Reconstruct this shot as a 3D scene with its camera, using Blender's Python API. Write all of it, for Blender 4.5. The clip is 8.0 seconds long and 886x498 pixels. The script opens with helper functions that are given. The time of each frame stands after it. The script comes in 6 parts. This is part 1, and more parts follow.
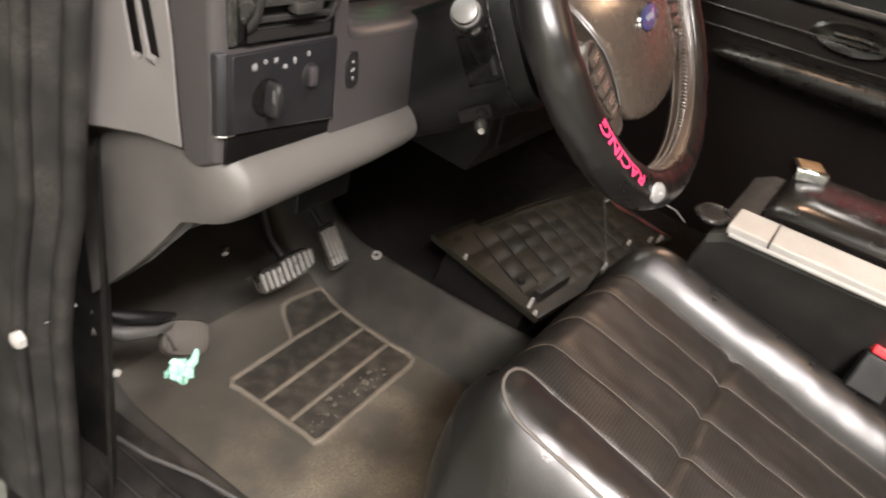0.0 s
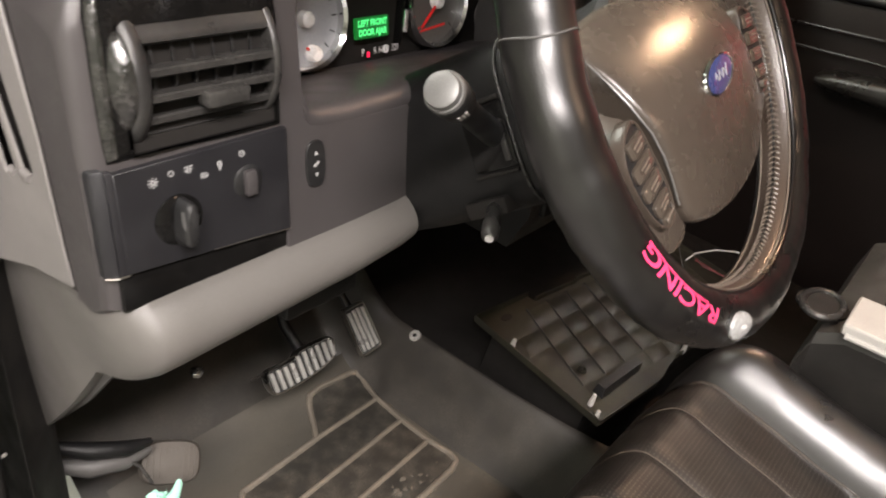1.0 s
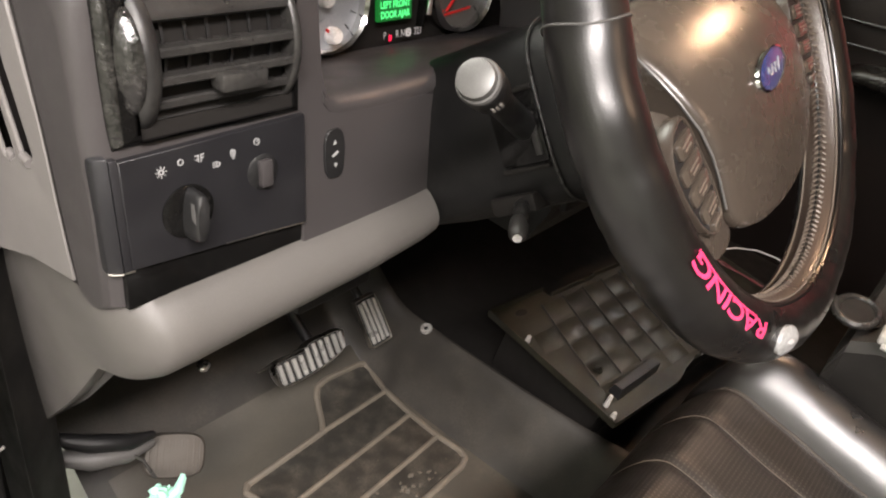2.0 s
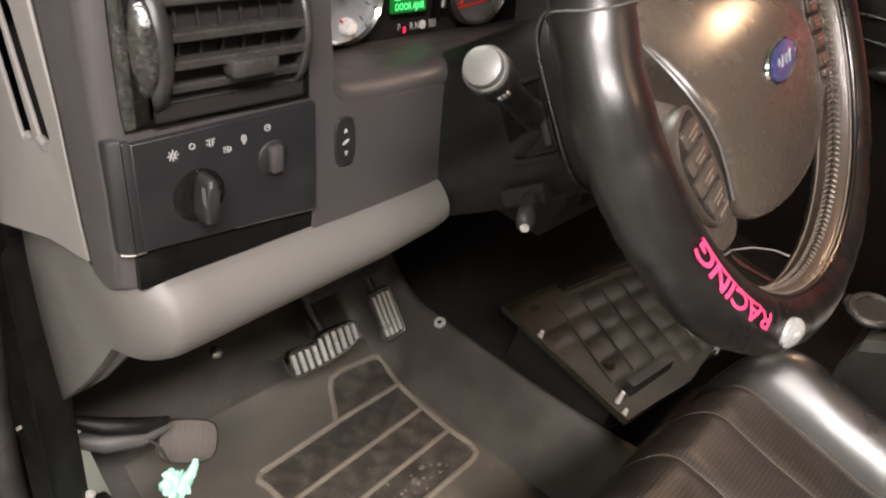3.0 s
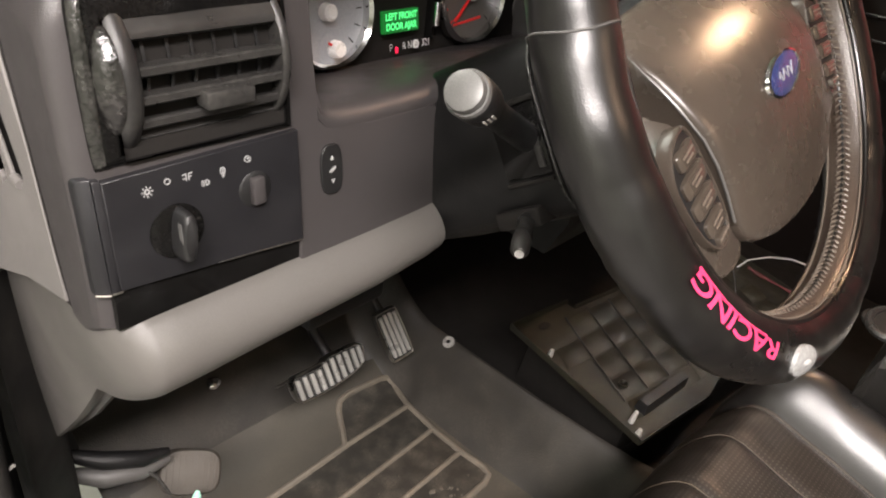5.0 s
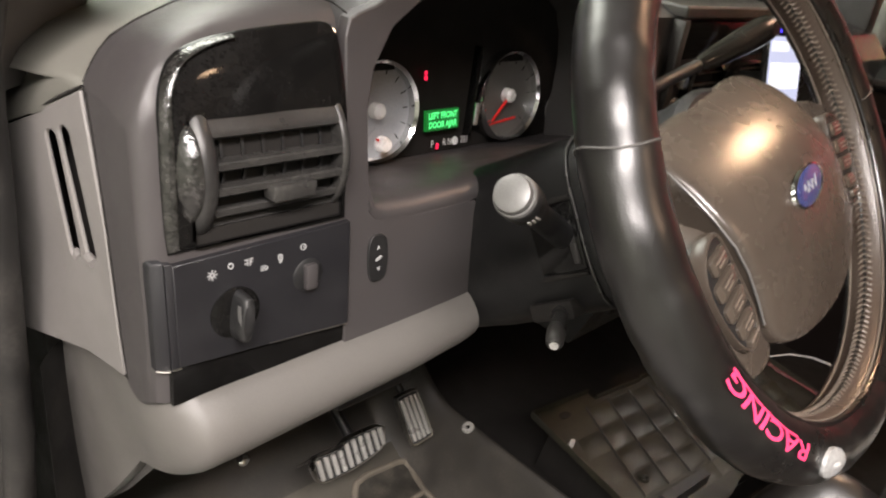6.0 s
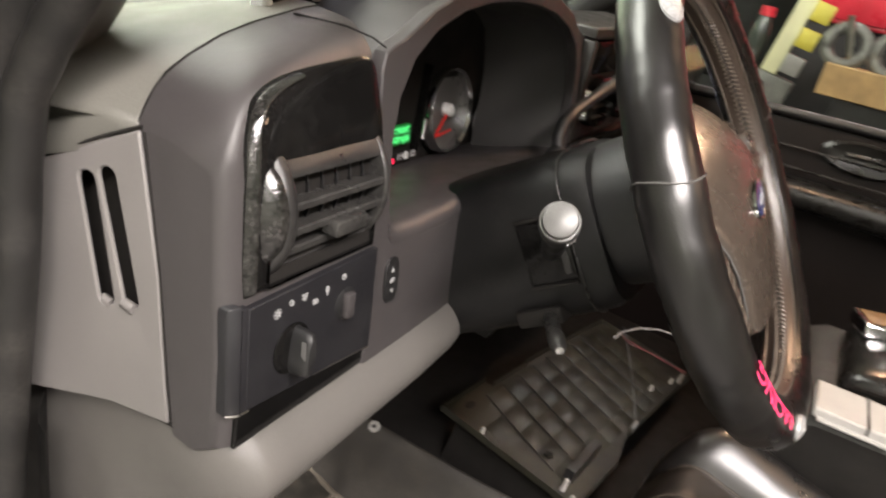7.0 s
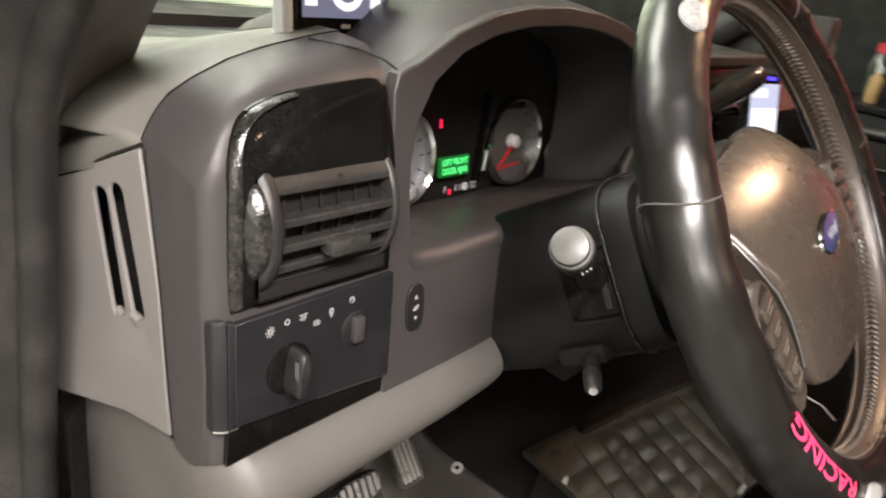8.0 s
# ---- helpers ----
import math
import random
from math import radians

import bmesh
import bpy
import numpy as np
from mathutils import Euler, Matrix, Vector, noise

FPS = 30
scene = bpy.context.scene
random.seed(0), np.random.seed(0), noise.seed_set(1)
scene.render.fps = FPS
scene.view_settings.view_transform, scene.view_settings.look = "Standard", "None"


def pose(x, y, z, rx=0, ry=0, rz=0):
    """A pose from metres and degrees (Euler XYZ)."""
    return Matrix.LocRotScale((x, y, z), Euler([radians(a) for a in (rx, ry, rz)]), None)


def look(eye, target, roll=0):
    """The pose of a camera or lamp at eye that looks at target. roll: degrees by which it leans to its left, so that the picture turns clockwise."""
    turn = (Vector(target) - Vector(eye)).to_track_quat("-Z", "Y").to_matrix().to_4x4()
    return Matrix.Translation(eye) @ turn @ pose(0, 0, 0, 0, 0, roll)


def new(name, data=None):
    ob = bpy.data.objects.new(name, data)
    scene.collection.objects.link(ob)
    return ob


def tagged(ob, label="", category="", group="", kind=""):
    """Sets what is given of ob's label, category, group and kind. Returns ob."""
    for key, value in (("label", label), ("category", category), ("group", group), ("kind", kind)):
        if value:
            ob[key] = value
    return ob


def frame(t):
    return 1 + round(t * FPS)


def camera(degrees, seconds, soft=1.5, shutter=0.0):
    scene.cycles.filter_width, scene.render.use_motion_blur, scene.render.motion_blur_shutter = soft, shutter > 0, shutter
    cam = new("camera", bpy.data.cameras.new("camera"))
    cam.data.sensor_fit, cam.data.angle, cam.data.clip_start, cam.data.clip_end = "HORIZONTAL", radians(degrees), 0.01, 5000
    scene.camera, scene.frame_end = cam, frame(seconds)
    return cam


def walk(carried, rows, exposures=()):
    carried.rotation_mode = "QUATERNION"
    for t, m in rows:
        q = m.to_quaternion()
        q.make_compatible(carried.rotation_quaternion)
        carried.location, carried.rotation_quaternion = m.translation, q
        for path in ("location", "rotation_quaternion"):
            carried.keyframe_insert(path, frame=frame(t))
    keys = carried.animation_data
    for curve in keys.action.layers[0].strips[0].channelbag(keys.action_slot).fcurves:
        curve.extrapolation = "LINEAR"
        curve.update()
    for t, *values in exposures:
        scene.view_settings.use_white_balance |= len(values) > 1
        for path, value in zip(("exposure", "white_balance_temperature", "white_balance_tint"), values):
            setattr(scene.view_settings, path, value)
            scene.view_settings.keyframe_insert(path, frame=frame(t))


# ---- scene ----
cam = camera(63.0, 8.0, soft=2.0, shutter=0.5)
PATH = [
    (0, (-0.988, -0.695, 0.912), (0.543, 0.086, -0.112), 13.8),
    (0.2, (-0.975, -0.662, 0.908), (0.587, 0.046, -0.119), 14.0),
    (0.5, (-0.888, -0.642, 0.91), (0.598, 0.25, -0.087), 9.5),
    (0.7, (-0.82, -0.639, 0.912), (0.614, 0.345, -0.075), 8.3),
    (1, (-0.761, -0.632, 0.907), (0.647, 0.366, -0.104), 8.4),
    (1.5, (-0.731, -0.612, 0.908), (0.664, 0.41, -0.095), 8.5),
    (1.7, (-0.741, -0.6, 0.902), (0.656, 0.406, -0.116), 9.3),
    (2.8, (-0.743, -0.609, 0.892), (0.602, 0.401, -0.189), 9.4),
    (3, (-0.742, -0.613, 0.893), (0.605, 0.421, -0.164), 9.6),
    (3.5, (-0.732, -0.621, 0.9), (0.636, 0.454, -0.086), 8.8),
    (4, (-0.716, -0.611, 0.892), (0.613, 0.458, -0.152), 7.5),
    (5.5, (-0.712, -0.611, 0.903), (0.607, 0.496, -0.113), 7.3),
    (6, (-0.742, -0.609, 0.912), (0.616, 0.59, 0.065), 8.5),
    (6.2, (-0.765, -0.6, 0.913), (0.66, 0.54, 0.093), 10.6),
    (6.5, (-0.796, -0.571, 0.915), (0.76, 0.404, 0.124), 12.1),
    (6.7, (-0.827, -0.54, 0.918), (0.777, 0.373, 0.146), 11.8),
    (7, (-0.854, -0.487, 0.92), (0.817, 0.276, 0.13), 12.6),
    (7.2, (-0.858, -0.473, 0.911), (0.854, 0.178, 0.106), 13.6),
    (7.5, (-0.838, -0.483, 0.911), (0.865, 0.21, 0.123), 13.1),
    (7.7, (-0.819, -0.512, 0.919), (0.806, 0.369, 0.155), 10.5),
    (8, (-0.792, -0.556, 0.916), (0.688, 0.564, 0.172), 9.3),
]
walk(cam, [(t, look(eye, target, roll)) for t, eye, target, roll in PATH])

# ---- world and light ----
world = bpy.data.worlds.new("world")
scene.world = world
world.use_nodes = True
bg = world.node_tree.nodes["Background"]
bg.inputs[0].default_value = (0.9, 0.95, 1.0, 1)
bg.inputs[1].default_value = 0.10


def area_lamp(name, eye, target, sx, sy, watts, colour, turn=0):
    data = bpy.data.lights.new(name, "AREA")
    data.shape, data.size, data.size_y, data.energy, data.color = "RECTANGLE", sx, sy, watts, colour
    ob = new(name, data)
    ob.matrix_world = look(eye, target, turn)
    return tagged(ob, kind="structure")


TUBE_WHITE = (1.0, 0.92, 0.88)
area_lamp("shop_light", (-1.68, -1.62, 2.3), (-1.67, -1.54, 0.6), 1.9, 0.4, 305, TUBE_WHITE)
# added fill lamp, low outside the driver's door, for the left-facing sides
area_lamp("fill_light", (-2.7, -1.0, 1.35), (-0.4, -0.5, 0.8), 0.7, 0.4, 8, TUBE_WHITE)
# unseen lamp over the bonnet, added to light the dash top softly
area_lamp("shop_light", (-0.9, 0.75, 2.3), (-0.6, -0.05, 0.8), 2.4, 0.9, 88, (1.0, 0.98, 0.89))
area_lamp("shop_light", (2.3, 4.0, 2.3), (2.8, 4.2, 0.5), 1.2, 0.4, 230, (0.95, 1.0, 0.82))
area_lamp("shop_light", (1.9, -0.6, 2.3), (2.2, -0.5, 0.5), 0.25, 1.2, 17, TUBE_WHITE)
area_lamp("dome_light", (0.46, -0.52, 1.345), (0.18, -0.62, 0.5), 0.040, 0.030, 5.0, (1.0, 0.60, 0.36))
area_lamp("dome_light", (0.0, -1.22, 1.345), (0.0, -0.9, 0.5), 0.08, 0.055, 1.5, (1.0, 0.64, 0.40))

# ---- helpers for meshes and materials ----


def linked(name, bm, material, parent=None, label=""):
    """One mesh object out of a bmesh, smooth but for its sharp edges."""
    bmesh.ops.remove_doubles(bm, verts=bm.verts, dist=1e-6)
    bmesh.ops.recalc_face_normals(bm, faces=bm.faces)
    for f in bm.faces:
        f.smooth = True
    for e in bm.edges:
        if len(e.link_faces) == 2 and e.calc_face_angle(0) > radians(38):
            e.smooth = False
    me = bpy.data.meshes.new(name)
    bm.to_mesh(me)
    bm.free()
    me.materials.append(material)
    ob = new(name, me)
    if parent is not None:
        hang(ob, parent)
    return tagged(ob, label=label)


def hang(ob, parent):
    ob.parent = parent
    base = Vector(parent.location) if parent.type == "EMPTY" else Vector((0, 0, 0))
    ob.matrix_parent_inverse = Matrix.Translation(-base)


def part(name, bm, material, parent, label=""):
    return linked(name, bm, material, parent, label)


def thing(name, at, label, category, group="", kind=""):
    ob = new(name)
    ob.empty_display_size = 0.05
    ob.location = at
    return tagged(ob, label, category, group, kind)


def soften(ob, width, segments=3, angle=40):
    mod = ob.modifiers.new("bevel", "BEVEL")
    mod.width, mod.segments, mod.limit_method, mod.angle_limit = width, segments, "ANGLE", radians(angle)
    mod.harden_normals = False
    return ob


def loft(rings, caps=True, closed=False, bm=None):
    """A skin over rings of points; closed joins the last ring to the first."""
    bm = bm or bmesh.new()
    rows = [[bm.verts.new(p) for p in ring] for ring in rings]
    n = len(rows[0])
    pairs = list(zip(rows, rows[1:])) + ([(rows[-1], rows[0])] if closed else [])
    for a, b in pairs:
        for i in range(n):
            j = (i + 1) % n
            bm.faces.new((a[i], a[j], b[j], b[i]))
    if caps and not closed:
        bm.faces.new(rows[0])
        bm.faces.new(rows[-1])
    return bm


def sheet(fn, nu, nv, bm=None):
    """A grid of points fn(u, v), u and v from 0 to 1."""
    bm = bm or bmesh.new()
    rows = [[bm.verts.new(fn(i / nu, j / nv)) for j in range(nv + 1)] for i in range(nu + 1)]
    for a, b in zip(rows, rows[1:]):
        for j in range(nv):
            bm.faces.new((a[j], a[j + 1], b[j + 1], b[j]))
    return bm


def tube(path, radius, n=12, bm=None, closed=False):
    """A round tube along a path of points; radius: one number or one for each point."""
    path = [Vector(p) for p in path]
    radii = radius if isinstance(radius, (list, tuple)) else [radius] * len(path)
    rings, side = [], None
    for i, p in enumerate(path):
        a = path[i - 1] if (i or closed) else p
        b = path[(i + 1) % len(path)] if (i < len(path) - 1 or closed) else p
        d = (b - a).normalized()
        if side is None:
            side = d.orthogonal().normalized()
        side = (side - d * side.dot(d)).normalized()
        up = d.cross(side)
        rings.append([p + radii[i] * (math.cos(2 * math.pi * k / n) * side + math.sin(2 * math.pi * k / n) * up) for k in range(n)])
    return loft(rings, not closed, closed, bm)


def box(x0, x1, y0, y1, z0, z1, bm=None, m=None, bev=0.0):
    bm2 = bmesh.new()
    bmesh.ops.create_cube(bm2, size=1)
    for v in bm2.verts:
        v.co = Vector(((x0 + x1) / 2 + v.co.x * (x1 - x0), (y0 + y1) / 2 + v.co.y * (y1 - y0), (z0 + z1) / 2 + v.co.z * (z1 - z0)))
    if bev:
        bmesh.ops.bevel(bm2, geom=bm2.edges[:], offset=bev, segments=2, profile=0.5, affect="EDGES")
    if m is not None:
        bmesh.ops.transform(bm2, matrix=m, verts=bm2.verts)
    if bm is None:
        return bm2
    me = bpy.data.meshes.new("tmp")
    bm2.to_mesh(me)
    bm2.free()
    bm.from_mesh(me)
    bpy.data.meshes.remove(me)
    return bm


def turned(profile, m, n=40, bm=None):
    """A body turned about the z axis of m; profile: (radius, height), from the axis to the axis or open."""
    bm = bm or bmesh.new()
    rings = []
    for r, h in profile:
        rings.append([m @ Vector((max(r, 1e-5) * math.cos(2 * math.pi * k / n), max(r, 1e-5) * math.sin(2 * math.pi * k / n), h)) for k in range(n)])
    return loft(rings, True, False, bm)


def cut_plate(outer, holes, put, thick):
    """A plate with holes: outlines in two dimensions, put(a, b) gives the place, thick the way to its back."""
    bm = bmesh.new()
    edges = []
    for line in (outer, *holes):
        vs = [bm.verts.new(put(a, b)) for a, b in line]
        edges += [bm.edges.new((vs[i], vs[(i + 1) % len(vs)])) for i in range(len(vs))]
    bmesh.ops.triangle_fill(bm, edges=edges, use_beauty=True)
    made = bmesh.ops.extrude_face_region(bm, geom=bm.faces[:])
    bmesh.ops.translate(bm, vec=Vector(thick), verts=[g for g in made["geom"] if isinstance(g, bmesh.types.BMVert)])
    return bm


def oval(cx, cy, rx, ry, n=32, power=2.0, turn=0.0):
    out = []
    for k in range(n):
        c, s = math.cos(2 * math.pi * k / n), math.sin(2 * math.pi * k / n)
        x, y = rx * math.copysign(abs(c) ** (2 / power), c), ry * math.copysign(abs(s) ** (2 / power), s)
        out.append((cx + x * math.cos(turn) - y * math.sin(turn), cy + x * math.sin(turn) + y * math.cos(turn)))
    return out


def rounded(line, times=2):
    """Corners cut twice, for a smooth closed outline."""
    for _ in range(times):
        out = []
        for a, b in zip(line, line[1:] + line[:1]):
            out += [(0.75 * a[0] + 0.25 * b[0], 0.75 * a[1] + 0.25 * b[1]), (0.25 * a[0] + 0.75 * b[0], 0.25 * a[1] + 0.75 * b[1])]
        line = out
    return line


def text_bm(words, size, thick=0.0, cuts=0, bold=0.0):
    """Flat letters in the xy plane, about their middle."""
    cu = bpy.data.curves.new("words", "FONT")
    cu.body, cu.size, cu.align_x, cu.align_y, cu.extrude, cu.offset = words, size, "CENTER", "CENTER", thick, bold
    ob = new("words", cu)
    me = bpy.data.meshes.new_from_object(ob.evaluated_get(bpy.context.evaluated_depsgraph_get()))
    bpy.data.objects.remove(ob)
    bm = bmesh.new()
    bm.from_mesh(me)
    bpy.data.meshes.remove(me)
    bmesh.ops.triangulate(bm, faces=bm.faces)
    if cuts:
        bmesh.ops.subdivide_edges(bm, edges=bm.edges, cuts=cuts, use_grid_fill=True)
    return bm


def stuff(name, base, rough=0.5, metal=0.0, spread=0.12, grain=900.0, bump=0.0, bump_scale=2500.0, stains=9.0, stain=0.15,
          rough_spread=0.1, coat=0.0, emit=None, emit_strength=0.0, cell=False, dust=None, dust_amount=0.0, sheen=0.0, spec=0.5, dots=0.0, dust_light_rows=None, dot_colour=(0.003, 0.003, 0.003), piece=0.0, spot=None):
    """A material with fine grain, large uneven patches, uneven gloss and a fine relief."""
    m = bpy.data.materials.new(name)
    m.use_nodes = True
    nt = m.node_tree
    p = nt.nodes["Principled BSDF"]
    N = nt.nodes.new
    geo = N("ShaderNodeNewGeometry")

    def field(scale, detail=3.0):
        f = N("ShaderNodeTexNoise")
        f.inputs["Scale"].default_value, f.inputs["Detail"].default_value = scale, detail
        nt.links.new(geo.outputs["Position"], f.inputs["Vector"])
        return f.outputs["Fac"]

    def ranged(src, a, b, lo=0.3, hi=0.7):
        r = N("ShaderNodeMapRange")
        r.inputs[1].default_value, r.inputs[2].default_value, r.inputs[3].default_value, r.inputs[4].default_value = lo, hi, a, b
        nt.links.new(src, r.inputs[0])
        return r.outputs[0]

    def times(a, b):
        r = N("ShaderNodeMath")
        r.operation = "MULTIPLY"
        nt.links.new(a, r.inputs[0])
        nt.links.new(b, r.inputs[1])
        return r.outputs[0]

    fine, broad = field(grain), field(stains, 5.0)
    value = times(ranged(fine, 1 - spread, 1 + spread), ranged(broad, 1 - stain, 1 + stain))
    if piece:
        # each piece a little lighter or darker than the next
        info = N("ShaderNodeObjectInfo")
        value = times(value, ranged(info.outputs["Random"], 1 - piece, 1 + piece, 0.0, 1.0))
    if spot:
        # an old round stain, darker than the rest
        away = N("ShaderNodeVectorMath")
        away.operation = "DISTANCE"
        flat = N("ShaderNodeVectorMath")
        flat.operation = "MULTIPLY"
        flat.inputs[1].default_value = (1, 1, 0)
        nt.links.new(geo.outputs["Position"], flat.inputs[0])
        nt.links.new(flat.outputs["Vector"], away.inputs[0])
        away.inputs[1].default_value = (spot[0], spot[1], 0)
        value = times(value, ranged(away.outputs["Value"], 0.55, 1.0, spot[2] * 0.9, spot[2] * 1.08))
    mix = N("ShaderNodeMix")
    mix.data_type, mix.blend_type = "RGBA", "MULTIPLY"
    mix.inputs[0].default_value = 1.0
    mix.inputs[6].default_value = (*base, 1)
    nt.links.new(value, mix.inputs[7])
    colour = mix.outputs[2]
    if dust:
        over = N("ShaderNodeMix")
        over.data_type = "RGBA"
        over.inputs[7].default_value = (*dust, 1)
        nt.links.new(colour, over.inputs[6])
        amount = times(ranged(field(stains * 2.3, 8.0), 0.0, dust_amount, 0.42, 0.72), ranged(field(260.0, 4.0), 0.3, 1.0, 0.35, 0.65))
        if dust_light_rows:
            # dust trodden in behind a line across the floor, with the stronger light there
            where = N("ShaderNodeSeparateXYZ")
            nt.links.new(geo.outputs["Position"], where.inputs[0])
            amount = times(amount, ranged(where.outputs[1], 0.12, 1.0, *dust_light_rows))
        nt.links.new(amount, over.inputs[0])
        colour = over.outputs[2]
    if dots:
        # small round holes in a square grid, as wide as dots apart
        sep = N("ShaderNodeSeparateXYZ")
        nt.links.new(geo.outputs["Position"], sep.inputs[0])
        waves = []
        for axis in (0, 1):
            k = N("ShaderNodeMath")
            k.operation = "MULTIPLY"
            k.inputs[1].default_value = 2 * math.pi / dots
            nt.links.new(sep.outputs[axis], k.inputs[0])
            w = N("ShaderNodeMath")
            w.operation = "COSINE"
            nt.links.new(k.outputs[0], w.inputs[0])
            waves.append(w.outputs[0])
        total = N("ShaderNodeMath")
        nt.links.new(waves[0], total.inputs[0])
        nt.links.new(waves[1], total.inputs[1])
        holes = N("ShaderNodeMix")
        holes.data_type = "RGBA"
        holes.inputs[7].default_value = (*dot_colour, 1)
        nt.links.new(colour, holes.inputs[6])
        nt.links.new(ranged(total.outputs[0], 0.0, 1.0, 0.9, 1.3), holes.inputs[0])
        colour = holes.outputs[2]
    nt.links.new(colour, p.inputs["Base Color"])
    nt.links.new(ranged(field(stains * 3.1, 6.0), max(0.02, rough - rough_spread), min(1, rough + rough_spread)), p.inputs["Roughness"])
    p.inputs["Metallic"].default_value = metal
    p.inputs["Coat Weight"].default_value = coat
    p.inputs["Coat Roughness"].default_value = 0.08
    p.inputs["Specular IOR Level"].default_value = spec
    if sheen:
        p.inputs["Sheen Weight"].default_value = sheen
    if bump:
        b = N("ShaderNodeBump")
        b.inputs["Strength"].default_value, b.inputs["Distance"].default_value = bump, 0.0006
        if cell:
            v = N("ShaderNodeTexVoronoi")
            v.inputs["Scale"].default_value = bump_scale
            nt.links.new(geo.outputs["Position"], v.inputs["Vector"])
            nt.links.new(v.outputs["Distance"], b.inputs["Height"])
        else:
            nt.links.new(field(bump_scale, 4.0), b.inputs["Height"])
        nt.links.new(b.outputs["Normal"], p.inputs["Normal"])
    if emit:
        p.inputs["Emission Color"].default_value = (*emit, 1)
        p.inputs["Emission Strength"].default_value = emit_strength
    return m


# ---- materials ----
M_BEZEL = stuff("dash_flint_plastic", (0.043, 0.0388, 0.0392), 0.38, bump=0.25, bump_scale=1600, cell=True, stain=0.06, spread=0.05)
M_TOP = stuff("dash_top_plastic", (0.115, 0.111, 0.098), 0.44, bump=0.3, bump_scale=1300, cell=True, stain=0.08, spread=0.06)
M_CAP = stuff("end_cap_plastic", (0.14, 0.131, 0.126), 0.4, bump=0.25, bump_scale=1600, cell=True, stain=0.07, spread=0.05)
# knee bolster plastic at half its colour, with the underside's shade in it
M_KNEE_SHADE = stuff("bolster_shaded_plastic", (0.045, 0.042, 0.040), 0.5, bump=0.25, bump_scale=1500, cell=True)
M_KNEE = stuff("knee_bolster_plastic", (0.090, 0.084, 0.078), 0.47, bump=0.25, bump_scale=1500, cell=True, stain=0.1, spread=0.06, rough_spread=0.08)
M_BLUE = stuff("switch_panel_plastic", (0.0108, 0.0105, 0.0121), 0.40, bump=0.2, bump_scale=2200, cell=True, spread=0.08)
M_GLOSS = stuff("piano_black", (0.0045, 0.0043, 0.0042), 0.07, spec=0.2, spread=0.4, bump=0.07, bump_scale=500, rough_spread=0.04, dust=(0.14, 0.135, 0.13), dust_amount=0.04)
# piano black again, with its glints and reflections put into the colour as speckle
M_GLINT = stuff("speckled_glint_gloss", (0.019, 0.018, 0.017), 0.13, metal=0.2, spec=1.0, spread=0.9, grain=420, bump=1.0, bump_scale=330, stain=0.7, stains=70, rough_spread=0.06)
M_VENT = stuff("vent_plastic", (0.017, 0.0163, 0.016), 0.31, bump=0.2, cell=True, bump_scale=2200, dust=(0.2, 0.19, 0.17), dust_amount=0.16)
M_BLACK = stuff("black_plastic", (0.009, 0.009, 0.0095), 0.42, bump=0.25, cell=True, bump_scale=1700, dust=(0.08, 0.075, 0.07), dust_amount=0.15)
# near-black for dark parts; on hollows it puts their shade into the colour
M_DARK = stuff("dark_and_shade_plastic", (0.011, 0.0098, 0.0090), 0.7, spec=0.2)
M_LINING = stuff("hood_lining_plastic", (0.034, 0.032, 0.031), 0.5)
M_JAR = stuff("dark_green_glass", (0.035, 0.042, 0.036), 0.15, coat=0.5)
M_KICK = stuff("kick_panel_plastic", (0.008, 0.0073, 0.0067), 0.6, spec=0.3, bump=0.3, cell=True, bump_scale=1500, dust=(0.07, 0.062, 0.052), dust_amount=0.3)
M_COLUMN = stuff("column_plastic", (0.0055, 0.0054, 0.0056), 0.45, spec=0.25, bump=0.3, cell=True, bump_scale=1500, dust=(0.09, 0.085, 0.08), dust_amount=0.12)
M_LEATHER = stuff("wheel_cover_leather", (0.0062, 0.0056, 0.0054), 0.31, spec=0.75, bump=0.10, cell=True, bump_scale=900, rough_spread=0.05, stain=0.2)
M_BUTTON = stuff("worn_glossy_button", (0.058, 0.047, 0.038), 0.15, spec=0.9, stain=0.3, rough_spread=0.06)
M_HEM = stuff("pale_worn_hem", (0.14, 0.115, 0.095), 0.36, spread=0.3, grain=500)
M_INNER = stuff("wheel_cover_inner_leather", (0.062, 0.044, 0.034), 0.34, spec=0.8, bump=0.4, cell=True, bump_scale=620)
M_HUB = stuff("airbag_vinyl", (0.053, 0.0425, 0.0345), 0.27, spec=0.55, bump=0.12, cell=True, bump_scale=900, rough_spread=0.012, stain=0.12, stains=16, spread=0.10)
M_PINK = stuff("pink_print", (0.85, 0.05, 0.16), 0.45, spread=0.06)
M_WHITE = stuff("white_print", (0.6, 0.6, 0.6), 0.5, spread=0.05)
M_EMBLEM = stuff("silver_print", (0.30, 0.30, 0.30), 0.4, spread=0.25, grain=350)
M_HUBCAP = stuff("silver_needle_hub", (0.82, 0.81, 0.80), 0.3, metal=0.15)
M_SILVER = stuff("satin_silver", (0.11, 0.108, 0.105), 0.42, metal=0.2)
M_CHROME = stuff("chrome", (0.75, 0.75, 0.75), 0.12, metal=1.0)
M_STEEL = stuff("worn_steel", (0.4, 0.38, 0.35), 0.32, metal=1.0, stain=0.3)
M_BADGE = stuff("badge_blue", (0.035, 0.05, 0.15), 0.25, coat=0.5)
M_RIB = stuff("worn_pedal_rib", (0.46, 0.45, 0.43), 0.32, metal=0.4, stain=0.3)
